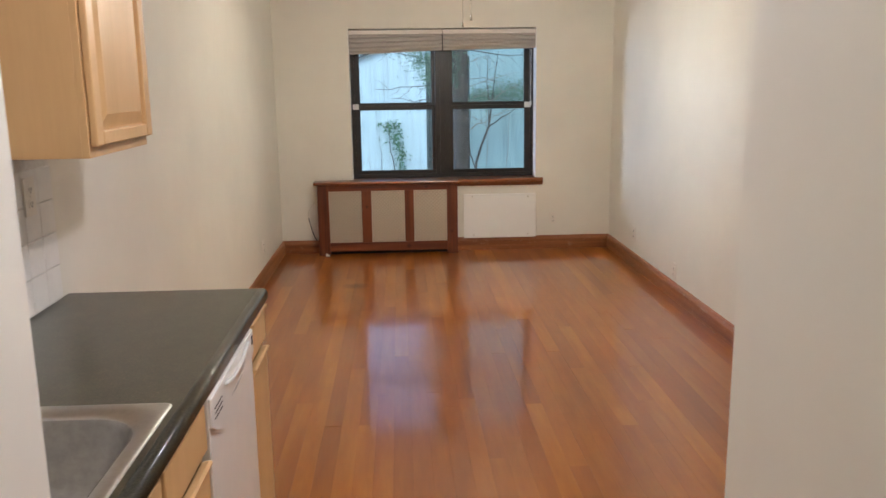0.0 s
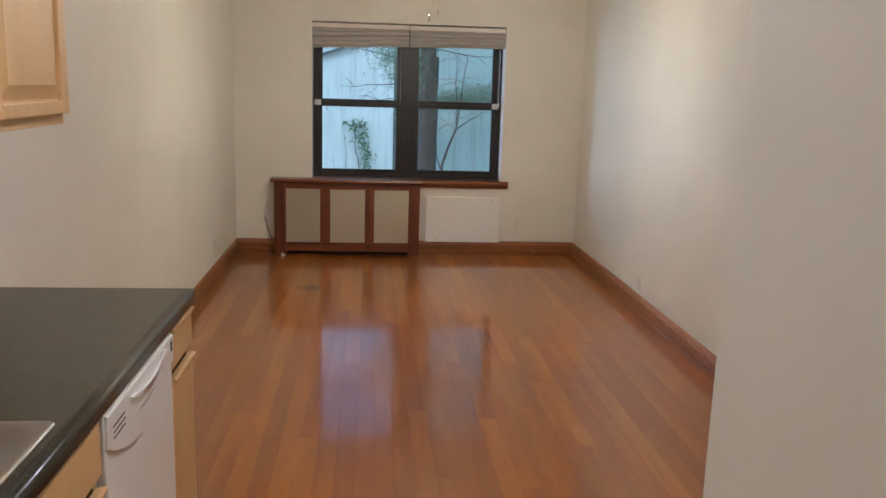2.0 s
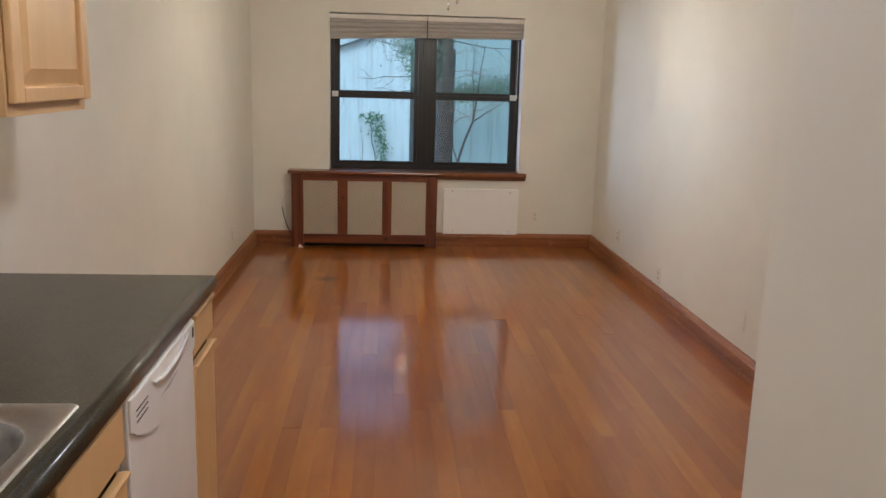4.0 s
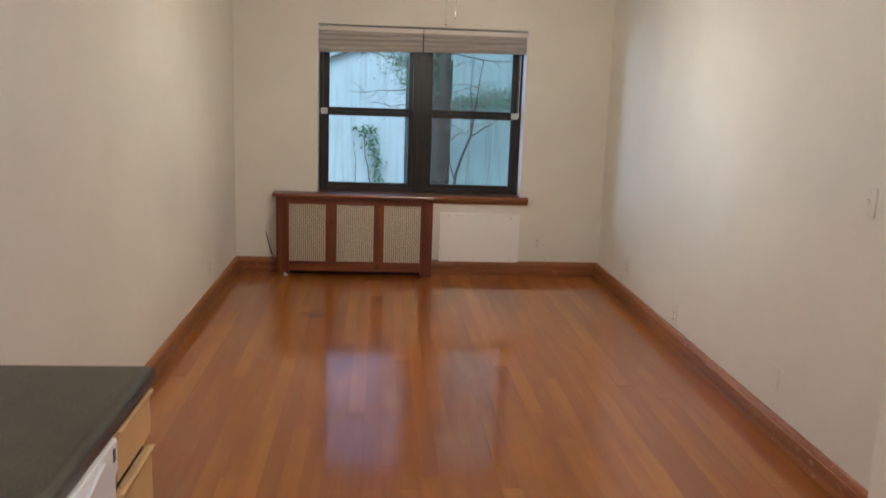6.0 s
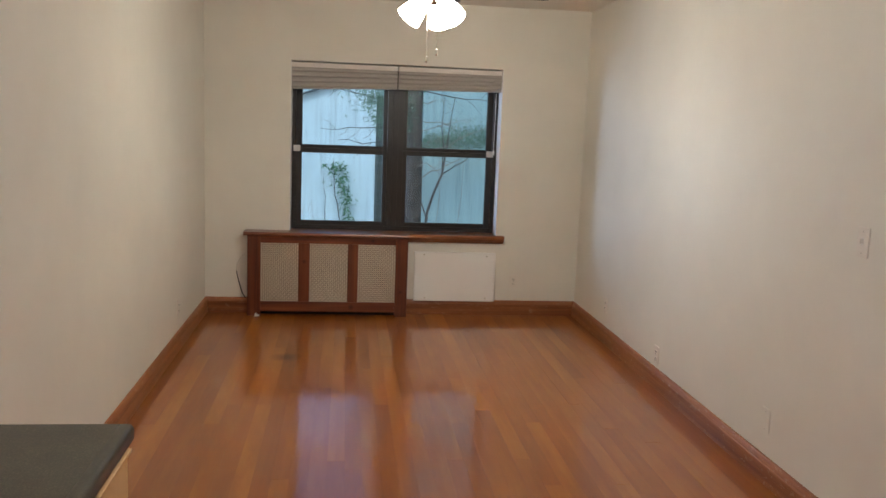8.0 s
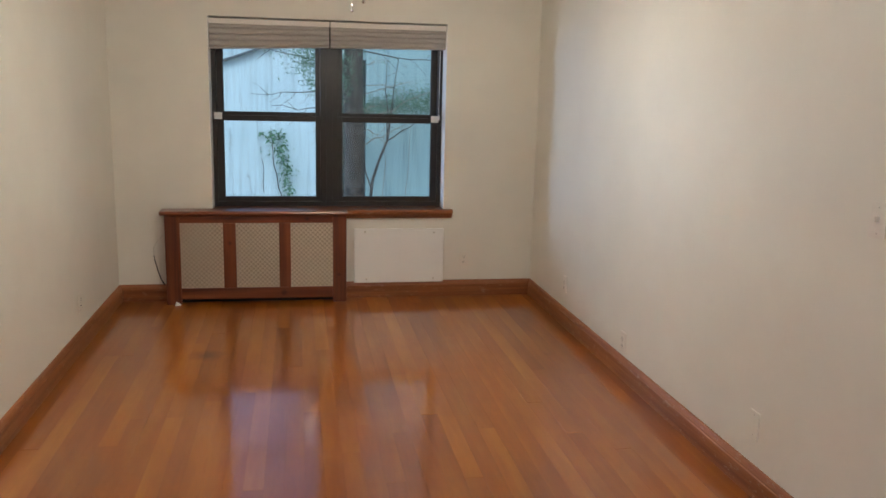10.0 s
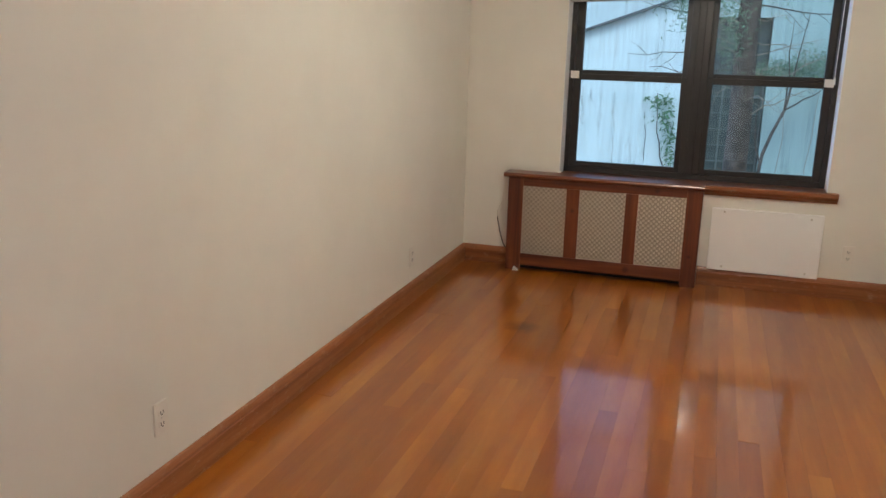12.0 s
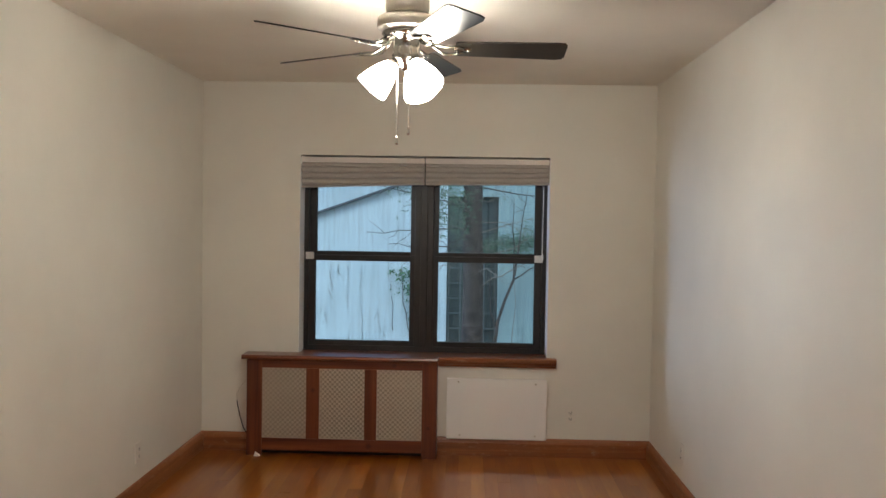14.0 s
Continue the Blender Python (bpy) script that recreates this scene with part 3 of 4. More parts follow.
def fan_blade(deg):
    a = radians(deg)
    m = Matrix.Translation((FX, FYC, ZB)) @ Matrix.Rotation(a, 4, "Z") @ Matrix.Rotation(radians(-14), 4, "X")
    # blade outline along its own x
    pts = [(0.20, -0.056), (0.215, -0.062), (0.62, -0.075), (0.648, -0.070), (0.658, -0.056), (0.662, 0.050), (0.652, 0.068), (0.625, 0.075), (0.215, 0.062), (0.20, 0.056)]
    bm = extrude_profile(bmesh.new(), pts, "z", -0.003, 0.003)
    bm.transform(m)
    b = part("blade", bm, M_BLADE, fan, "dark walnut blade")
    # blade iron: two curved arms and a plate
    bm = bmesh.new()
    for s in (-1, 1):
        tube(bm, [(0.085, s * 0.012, 0.035), (0.12, s * 0.020, 0.008), (0.155, s * 0.034, -0.008), (0.20, s * 0.036, -0.008), (0.235, s * 0.016, -0.007)], 0.0075, 0.005)
    box(bm, 0.195, 0.265, -0.018, 0.018, -0.008, -0.0032, bevel=0.002)
    for x, y in ((0.21, -0.03), (0.21, 0.03), (0.255, 0)):
        capped_lathe(bm, [(0.008, -0.011), (0.008, -0.004)], (x, y, 0), steps=10)
    bm.transform(m)
    part("blade_iron", bm, M_IRON, b, "polished metal blade arm", smooth=True)


for k in range(5):
    fan_blade(4.5 + 72 * k)


def lamp_shade(deg):
    a = radians(deg)
    out = Vector((math.cos(a), math.sin(a), 0))
    down = Vector((0, 0, -1))
    axis = (down * math.cos(radians(40)) + out * math.sin(radians(40))).normalized()
    neck = Vector((FX, FYC, 2.277)) + out * 0.045
    arm = part("lamp_arm", tube(bmesh.new(), [Vector((FX, FYC, 2.285)) + out * 0.02, neck, neck + axis * 0.02], 0.011), M_CHROME, fan, smooth=True)
    part("lamp_socket", capped_lathe(bmesh.new(), [(0.018, 0.0), (0.024, 0.012), (0.026, 0.034)], neck, axis, 20), M_CHROME, arm, smooth=True)
    prof = [(0.026, 0.022), (0.033, 0.034), (0.044, 0.056), (0.055, 0.084), (0.063, 0.112), (0.068, 0.138), (0.070, 0.152), (0.0685, 0.156), (0.066, 0.155), (0.064, 0.138), (0.058, 0.110)]
    shade = part("glass_shade", lathe(bmesh.new(), prof, neck, axis, 28), M_FROST, fan, "glowing frosted glass shade", smooth=True)
    bulb = [(0.012, 0.034), (0.020, 0.060), (0.040, 0.096), (0.050, 0.122), (0.042, 0.140), (0.020, 0.150)]
    part("bulb", capped_lathe(bmesh.new(), bulb, neck, axis, 20), M_BULB, shade, "lit bulb", smooth=True)


for d in (190, 310, 70):
    lamp_shade(d)
for x, y, z0, z1 in ((FX - 0.036, FYC - 0.02, 2.30, 1.932), (FX + 0.014, FYC - 0.052, 2.27, 1.969)):
    bm = tube(bmesh.new(), [(x, y, z0), (x, y, z1 + 0.03)], 0.0022, steps=6)
    z = z0
    while z > z1 + 0.03:
        bmesh.ops.create_icosphere(bm, subdivisions=1, radius=0.0030, matrix=Matrix.Translation((x, y, z)))
        z -= 0.012
    c = part("pull_chain", bm, M_CHROME, fan)
    part("pull_knob", capped_lathe(bmesh.new(), [(0.003, 0.034), (0.006, 0.028), (0.0045, 0.018), (0.008, 0.008), (0.006, 0.0)], (x, y, z1), steps=12), M_CHROME, c, smooth=True)

# ---------------------------------------------------------------- kitchen lamp
def flush_light(x, y, mat, label):
    o = thing("flush_ceiling_light", (x, y, ZC), label, "ceiling light")
    part("base_ring", capped_lathe(bmesh.new(), [(0.165, -0.0005), (0.168, -0.02), (0.160, -0.032)], (x, y, ZC)), M_NICKEL, o, smooth=True)
    part("diffuser", capped_lathe(bmesh.new(), [(0.150, -0.032), (0.145, -0.055), (0.115, -0.080), (0.06, -0.094)], (x, y, ZC)), mat, o, "glowing glass diffuser", smooth=True)


flush_light(0.30, 1.66, M_KLAMP, "round flush kitchen ceiling light with a lit white diffuser")
flush_light(-0.02, -0.55, M_HLAMP, "round flush hall ceiling light with a lit white diffuser")

# ---------------------------------------------------------------- kitchen counter run
CX = -0.478        # front edge of the worktop
FXF = -0.488       # front faces
Y0, Y1 = DY1 + 0.002, 2.662


def front_panel(bm, y0, y1, z0, z1, bevel=0.006, x=FXF, thick=0.019):
    """A slab cabinet front with a soft bevelled edge, facing +x."""
    return box(bm, x - thick, x, y0, y1, z0, z1, bevel=bevel, seg=3)


def knobless_front(parent, name, y0, y1, z0, z1):
    d = part(name, front_panel(bmesh.new(), y0, y1, z0, z1), M_MAPLE, parent)
    part("finger_pull", extrude_profile(bmesh.new(), [(FXF - 0.012, z1 + 0.001), (FXF - 0.001, z1 - 0.020), (FXF + 0.009, z1 - 0.006), (FXF + 0.010, z1 + 0.002), (FXF + 0.002, z1 + 0.004)], "y", y0 + 0.004, y1 - 0.004), M_MAPLE, d, "lighter bevelled finger-pull edge")


def base_cabinet(y0, y1, columns, drawer, label):
    c = thing("base_cabinet", (-0.82, (y0 + y1) / 2, 0), label, "cabinet", "kitchen base cabinets")
    body = boxes((XL + 0.001, FXF - 0.0195, y0, y0 + 0.018, 0.10, 0.872), (XL + 0.001, FXF - 0.0195, y1 - 0.018, y1, 0.10, 0.872),
                 (XL + 0.001, FXF - 0.0195, y0 + 0.018, y1 - 0.018, 0.10, 0.118), (FXF - 0.040, FXF - 0.0195, y0 + 0.018, y1 - 0.018, 0.855, 0.872))
    part("body", body, M_MAPLE, c)
    part("toe_kick", boxes((XL + 0.001, FXF - 0.075, y0, y1, 0.0, 0.10)), M_BLACK, c)
    w = (y1 - y0) / columns
    for k in range(columns):
        a, b = y0 + k * w + 0.010, y0 + (k + 1) * w - 0.010
        if drawer:
            knobless_front(c, "drawer_front", a, b, 0.746, 0.862)
        else:
            part("false_front", front_panel(bmesh.new(), a, b, 0.746, 0.862), M_MAPLE, c)
        knobless_front(c, "cabinet_door", a, b, 0.115, 0.716)
    return c


base_cabinet(Y0 + 0.002, 1.764, 2, False, "honey maple sink base cabinet with two doors")
base_cabinet(2.368, 2.655, 1, True, "narrow honey maple base cabinet with one drawer and door")

# dishwasher
dw = thing("dishwasher", (-0.80, 2.066, 0), "white built-in dishwasher with a scooped control panel", "dishwasher")
DA, DB = 1.768, 2.364
part("tub", boxes((XL + 0.01, FXF - 0.02, DA, DB, 0.10, 0.868)), M_APPL, dw)
part("door_panel", box(bmesh.new(), FXF - 0.020, FXF + 0.002, DA + 0.003, DB - 0.003, 0.12, 0.868, bevel=0.004), M_APPL, dw)
part("toe_panel", boxes((XL + 0.01, FXF - 0.07, DA, DB, 0.0, 0.10)), M_GREY, dw)
low = []
for i in range(17):
    u = i / 16
    low.append((DA + 0.006 + u * (DB - DA - 0.012), 0.790 - 0.070 * math.sin(math.pi * min(1, u * 1.04)) ** 0.8))
outline = [(y, z) for y, z in low] + [(DB - 0.006, 0.862), (DA + 0.006, 0.862)]
bm = extrude_profile(bmesh.new(), outline, "x", FXF + 0.002, FXF + 0.009)
bmesh.ops.bevel(bm, geom=[e for e in bm.edges if all(v.co.x > FXF + 0.006 for v in e.verts)], offset=0.004, segments=3, profile=0.5, affect="EDGES")
cp = part("control_panel", bm, M_APPL, dw, "raised white control panel with curved lower edge")
lip = [(DA + 0.17 + 0.32 * i / 14, 0.838 - 0.030 * math.sin(math.pi * i / 14) ** 1.2 + 0.010 * i / 14) for i in range(15)]
lip += [(y, z + 0.006 + 0.010 * math.sin(math.pi * i / 14)) for i, (y, z) in reversed(list(enumerate(lip)))]
bm = extrude_profile(bmesh.new(), lip, "x", FXF + 0.0088, FXF + 0.018)
bmesh.ops.bevel(bm, geom=[e for e in bm.edges if all(v.co.x > FXF + 0.014 for v in e.verts)], offset=0.002, segments=2, profile=0.5, affect="EDGES")
part("handle", bm, M_APPL, cp, "curved pocket handle lip", smooth=True)
# Flat grey sliver that paints the shadow below the handle lip.
part("handle_shadow", extrude_profile(bmesh.new(), [(2.00, 0.783), (2.08, 0.778), (2.16, 0.790), (2.08, 0.789)], "x", FXF + 0.0092, FXF + 0.0098), M_HANDLESHADE, cp, "grey sliver painting the shadow under the handle")
for i in range(3):
    z = 0.826 - 0.013 * i
    part("vent_slot", boxes((FXF + 0.0092, FXF + 0.0100, DA + 0.040, DA + 0.125, z - 0.0016, z + 0.0016)), M_SLOT, cp, "dark vent slot")
part("button", boxes((FXF + 0.0092, FXF + 0.012, DB - 0.040, DB - 0.028, 0.822, 0.850), bevel=0.001), M_GREY, cp)

# worktop with a cut-out for the sink
SX0, SX1, SY0, SY1 = -1.015, -0.560, 1.085, 1.590
ctop = thing("worktop", (-0.82, 1.85, 0.875), "dark green speckled laminate worktop with a rounded front edge", "worktop")
ZT = 0.914
nose = [(CX - 0.030, 0.876), (CX - 0.004, 0.876), (CX, 0.880)] + [(CX - 0.013 + 0.013 * math.cos(a), ZT - 0.013 + 0.013 * math.sin(a)) for a in [radians(d) for d in (0, 18, 36, 54, 72, 90)]] + [(CX - 0.030, ZT)]
part("front_edge", extrude_profile(bmesh.new(), nose, "y", Y0, Y1), M_COUNTER, ctop, "rounded dark laminate edge", smooth=True)
bm = bmesh.new()
xs, ys = (XL + 0.001, SX0, SX1, CX - 0.0302), (Y0, SY0, SY1, Y1)
grid = [[bm.verts.new((x, y, ZT)) for y in ys] for x in xs]
for i in range(3):
    for j in range(3):
        if (i, j) != (1, 1):
            bm.faces.new((grid[i][j], grid[i + 1][j], grid[i + 1][j + 1], grid[i][j + 1]))
low = bmesh.ops.extrude_face_region(bm, geom=list(bm.faces))
bmesh.ops.translate(bm, verts=[v for v in low["geom"] if isinstance(v, bmesh.types.BMVert)], vec=(0, 0, -0.038))
part("slab", bm, M_COUNTER, ctop)

# sink
sink = thing("kitchen_sink", (-0.79, 1.34, ZT), "stainless steel drop-in sink with one deep bowl", "sink")
layers = [(rounded_rect(-1.045, -0.522, 1.050, 1.625, 0.016), ZT + 0.0008), (rounded_rect(-1.043, -0.524, 1.052, 1.623, 0.016), ZT + 0.0045),
          (rounded_rect(-1.036, -0.531, 1.059, 1.616, 0.016), ZT + 0.006), (rounded_rect(-1.010, -0.552, 1.090, 1.556, 0.110), ZT + 0.005),
          (rounded_rect(-1.004, -0.558, 1.096, 1.550, 0.112), ZT + 0.001), (rounded_rect(-1.000, -0.563, 1.101, 1.545, 0.114), ZT - 0.010),
          (rounded_rect(-0.985, -0.578, 1.116, 1.530, 0.110), ZT - 0.140), (rounded_rect(-0.970, -0.607, 1.131, 1.491, 0.100), ZT - 0.165),
          (rounded_rect(-0.930, -0.647, 1.171, 1.451, 0.070), ZT - 0.178), (rounded_rect(-0.81, -0.75, 1.30, 1.36, 0.028), ZT - 0.180)]
for some, closed, name, mat in ((layers[:5], False, "rim", M_STEEL), (layers[4:], True, "bowl", M_BOWLSHADE)):
    bm = bmesh.new()
    rings = [[bm.verts.new((x, y, z)) for x, y in pts] for pts, z in some]
    for a, b in zip(rings, rings[1:]):
        n = len(a)
        for i in range(n):
            bm.faces.new((a[i], a[(i + 1) % n], b[(i + 1) % n], b[i]))
    if closed:
        bm.faces.new(rings[-1])
    part(name, bm, mat, sink, smooth=True)
part("drain", capped_lathe(bmesh.new(), [(0.042, 0.001), (0.040, 0.004), (0.028, 0.002)], (-0.78, 1.33, ZT - 0.180), steps=24), M_CHROME, sink, smooth=True)
tap = thing("kitchen_tap", (-1.085, 1.34, ZT), "chrome kitchen tap at the back of the sink", "tap")
part("tap_base", capped_lathe(bmesh.new(), [(0.026, 0.0005), (0.026, 0.012), (0.018, 0.03), (0.016, 0.09)], (-1.085, 1.34, ZT), steps=24), M_CHROME, tap, smooth=True)
part("spout", tube(bmesh.new(), [(-1.085, 1.34, ZT + 0.085), (-1.06, 1.34, ZT + 0.16), (-1.0, 1.34, ZT + 0.195), (-0.93, 1.34, ZT + 0.185), (-0.895, 1.34, ZT + 0.15)], 0.012, 0.010, 12), M_CHROME, tap, smooth=True)
part("lever", tube(bmesh.new(), [(-1.085, 1.357, ZT + 0.07), (-1.085, 1.40, ZT + 0.09), (-1.08, 1.44, ZT + 0.10)], 0.007, 0.005), M_CHROME, tap, smooth=True)

# wall cabinet with a raised-panel door
UY0, UY1, UX, UZ0, UZ1 = 2.100, 2.606, -0.842, 1.413, 2.160
uc = thing("wall_cabinet", (-0.99, 2.366, UZ0), "honey maple wall cabinet with a raised-panel door", "cabinet")
bm = boxes((XL + 0.001, UX, UY0, UY1, UZ0, UZ1), bevel=0.001)
part("body", bm, M_MAPLE, uc)
bm = boxes((UX, UX + 0.019, UY0, UY0 + 0.040, UZ0, UZ1), (UX, UX + 0.019, UY1 - 0.040, UY1, UZ0, UZ1), (UX, UX + 0.019, UY0 + 0.04, UY1 - 0.04, UZ0, UZ0 + 0.042), (UX, UX + 0.019, UY0 + 0.04, UY1 - 0.04, UZ1 - 0.042, UZ1), bevel=0.001)
part("face_frame", bm, M_MAPLE, uc)
dy0, dy1, dz0, dz1, dx = UY0 + 0.008, UY1 - 0.004, 1.443, UZ1 - 0.02, UX + 0.0205
bm = boxes((dx, dx + 0.020, dy0, dy0 + 0.052, dz0, dz1), (dx, dx + 0.020, dy1 - 0.052, dy1, dz0, dz1),
           (dx, dx + 0.020, dy0 + 0.052, dy1 - 0.052, dz0, dz0 + 0.038), (dx, dx + 0.020, dy0 + 0.052, dy1 - 0.052, dz1 - 0.052, dz1), bevel=0.004)
door = part("cabinet_door", bm, M_MAPLE, uc)
bm = bmesh.new()
loops = []
for inset, x in ((0.0, dx + 0.006), (0.006, dx + 0.006), (0.040, dx + 0.017), (0.042, dx + 0.018)):
    a, b, c, d = dy0 + 0.052 + inset, dy1 - 0.052 - inset, dz0 + 0.038 + inset, dz1 - 0.052 - inset
    loops.append([bm.verts.new((x, y, z)) for y, z in ((a, c), (b, c), (b, d), (a, d))])
for p, q in zip(loops, loops[1:]):
    for i in range(4):
        bm.faces.new((p[i], p[(i + 1) % 4], q[(i + 1) % 4], q[i]))
bm.faces.new(loops[-1])
part("raised_panel", bm, M_MAPLE, door)

# range beside the stub wall
st = thing("kitchen_range", (1.82, 2.19, 0), "white enamel kitchen range with an oven door and lower drawer", "range")
RA, RB = 1.815, 2.575
part("body", boxes((1.545, KX - 0.01, RA, RB, 0.02, 0.905), bevel=0.004), M_APPL, st)
part("cooktop", boxes((1.515, KX - 0.01, RA - 0.002, RB + 0.002, 0.905, 0.925), bevel=0.005), M_APPL, st)
part("storage_drawer", box(bmesh.new(), 1.505, 1.545, RA + 0.004, RB - 0.004, 0.060, 0.268, bevel=0.010, seg=3), M_APPL, st)
oven = part("oven_door", box(bmesh.new(), 1.505, 1.545, RA + 0.004, RB - 0.004, 0.280, 0.780, bevel=0.010, seg=3), M_APPL, st)
part("door_handle", tube(bmesh.new(), [(1.510, RA + 0.06, 0.73), (1.470, RA + 0.07, 0.735), (1.470, RB - 0.07, 0.735), (1.510, RB - 0.06, 0.73)], 0.011, steps=10), M_APPL, oven, smooth=True)
part("control_panel", box(bmesh.new(), 1.512, 1.545, RA + 0.002, RB - 0.002, 0.790, 0.904, bevel=0.006), M_APPL, st)

# ---------------------------------------------------------------- outdoors
WY = 13.2
solid("ground", boxes((-60, 60, 8.05, 90, -0.9, -0.45)), M_SOIL, "wet grey concrete courtyard", "ground")
nb = thing("neighbour_building", (-2.0, WY, -0.45), "white stuccoed building with a sloping roof edge and damp streaks", "building")
slope = 0.357


def roof_z(x):
    return 1.70 + (x + 1.30) * slope


bm = extrude_profile(bmesh.new(), [(-7.0, -0.45), (0.415, -0.45), (0.415, 2.10), (0.6, 2.10), (0.6, roof_z(0.6)), (-3.6, roof_z(-3.6)), (-7.0, roof_z(-3.6))], "y", WY, WY + 0.4)
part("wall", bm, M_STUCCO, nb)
bm = extrude_profile(bmesh.new(), [(-3.7, roof_z(-3.7)), (0.7, roof_z(0.7)), (0.7, roof_z(0.7) + 0.030), (-3.7, roof_z(-3.7) + 0.030)], "y", WY - 0.10, WY + 0.5)
part("roof_edge", bm, M_COPING, nb, "dark sloping roof edge")
nd = thing("barred_door", (0.76, WY + 0.1, -0.45), "dark door with pale bars in the courtyard wall", "door")
part("door_leaf", boxes((0.415, 1.10, WY + 0.12, WY + 0.17, -0.45, 1.95), bevel=0.004), M_BARDARK, nd)
for x in (0.44, 0.60, 0.76, 0.92, 1.075):
    part("upright_bar", boxes((x - 0.011, x + 0.011, WY + 0.09, WY + 0.118, -0.45, 1.20)), M_BARS, nd)
for k in range(8):
    z = -0.25 + 0.205 * k
    part("cross_bar", boxes((0.415, 1.10, WY + 0.075, WY + 0.089, z - 0.008, z + 0.008)), M_BARS, nd)
for k in range(5):
    x = 0.47 + 0.14 * k
    part("upper_plank", boxes((x - 0.06, x + 0.06, WY + 0.095, WY + 0.118, 1.24, 1.92), bevel=0.004), M_BARDARK, nd)
cw = thing("courtyard_wall", (4.0, WY, -0.45), "tall grey-green stuccoed wall of the courtyard", "wall")
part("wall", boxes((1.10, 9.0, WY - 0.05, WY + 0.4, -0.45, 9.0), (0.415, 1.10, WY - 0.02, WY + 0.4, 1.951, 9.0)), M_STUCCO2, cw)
bk = thing("rear_building", (-4.0, 19.0, -0.45), "pale rendered building behind the courtyard", "building")
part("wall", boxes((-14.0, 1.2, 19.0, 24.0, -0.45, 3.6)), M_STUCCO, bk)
part("roof", boxes((-14.2, 1.4, 18.8, 24.2, 3.6, 3.8)), M_COPING, bk)


def leaves(bm, centre, spread, count, size, rng, droop=0.5, slim=0.28):
    for _ in range(count):
        p = Vector(centre) + Vector((rng.gauss(0, spread[0]), rng.gauss(0, spread[1]), rng.gauss(0, spread[2])))
        e = Euler((rng.uniform(-1.2, 1.2), rng.uniform(-1.2, 1.2), rng.uniform(0, 6.3)))
        s = size * rng.uniform(0.6, 1.4)
        pts = [Vector((0, 0, 0)), Vector((s * slim, s * 0.45, 0.1 * s)), Vector((0, s, -droop * s * 0.4)), Vector((-s * slim, s * 0.45, 0.1 * s))]
        vs = [bm.verts.new(p + e.to_matrix() @ q) for q in pts]
        bm.faces.new(vs)


def crooked(a, b, n, wob, rng):
    a, b = Vector(a), Vector(b)
    return [a.lerp(b, i / n) + (Vector((rng.gauss(0, wob), rng.gauss(0, wob), rng.gauss(0, wob))) if 0 < i < n else Vector()) for i in range(n + 1)]


rng = random.Random(4)
tree = thing("tree", (0.755, 10.4, -0.45), "old evergreen tree with a dark trunk, bare twigs and thin foliage", "tree")
part("trunk", tube(bmesh.new(), [(0.74, 10.4, -0.5), (0.755, 10.4, 0.3), (0.76, 10.42, 1.0), (0.74, 10.4, 1.7), (0.76, 10.4, 2.6), (0.72, 10.4, 5.0)], 0.118, 0.085, 14), M_TRUNK, tree, smooth=True)
limbs = [((0.76, 10.4, 1.55), (-0.30, 10.1, 1.50)), ((0.76, 10.4, 1.75), (-0.22, 10.3, 1.98)), ((0.75, 10.4, 1.35), (-0.10, 10.2, 1.38)), ((0.75, 10.4, 1.95), (1.75, 10.1, 1.85)),
         ((0.76, 10.4, 1.20), (1.65, 10.2, 1.62)), ((0.76, 10.4, 0.95), (1.40, 10.2, 1.28)), ((0.75, 10.4, 2.2), (0.05, 10.2, 2.6)), ((0.75, 10.4, 2.3), (1.5, 10.5, 2.7)), ((0.75, 10.4, 1.6), (0.45, 9.9, 1.3))]
for k, (a, b) in enumerate(limbs):
    pts = crooked(a, b, 7, 0.012, rng)
    bm = tube(bmesh.new(), pts, 0.008, 0.0022, 6)
    for i in range(2, 7):
        d = (pts[i] - pts[i - 1]).normalized()
        side = Vector((d.z, rng.uniform(-0.6, 0.6), d.x)) * rng.choice((-1, 1))
        tube(bm, crooked(pts[i], pts[i] + (d * 0.7 + side * 0.6) * rng.uniform(0.12, 0.32), 3, 0.008, rng), 0.0030, 0.0010, 5)
    part("limb", bm, M_TWIG if k in (4, 5) else M_BARK, tree)
for k in range(16):
    z = 1.15 + 0.085 * k
    side = -1 if k % 2 else 1
    a = Vector((0.755, 10.38, z))
    b = a + Vector((side * rng.uniform(0.25, 0.75), rng.uniform(-0.35, 0.1), rng.uniform(-0.18, 0.28)))
    pts = crooked(a, b, 6, 0.02, rng)
    bm = tube(bmesh.new(), pts, 0.006, 0.0018, 5)
    for i in range(2, 6):
        tube(bm, crooked(pts[i], pts[i] + Vector((side * rng.uniform(0.02, 0.2), rng.uniform(-0.1, 0.1), rng.uniform(-0.22, 0.1))), 3, 0.01, rng), 0.003, 0.001, 4)
    part("twig", bm, M_TWIG, tree)
bm = bmesh.new()
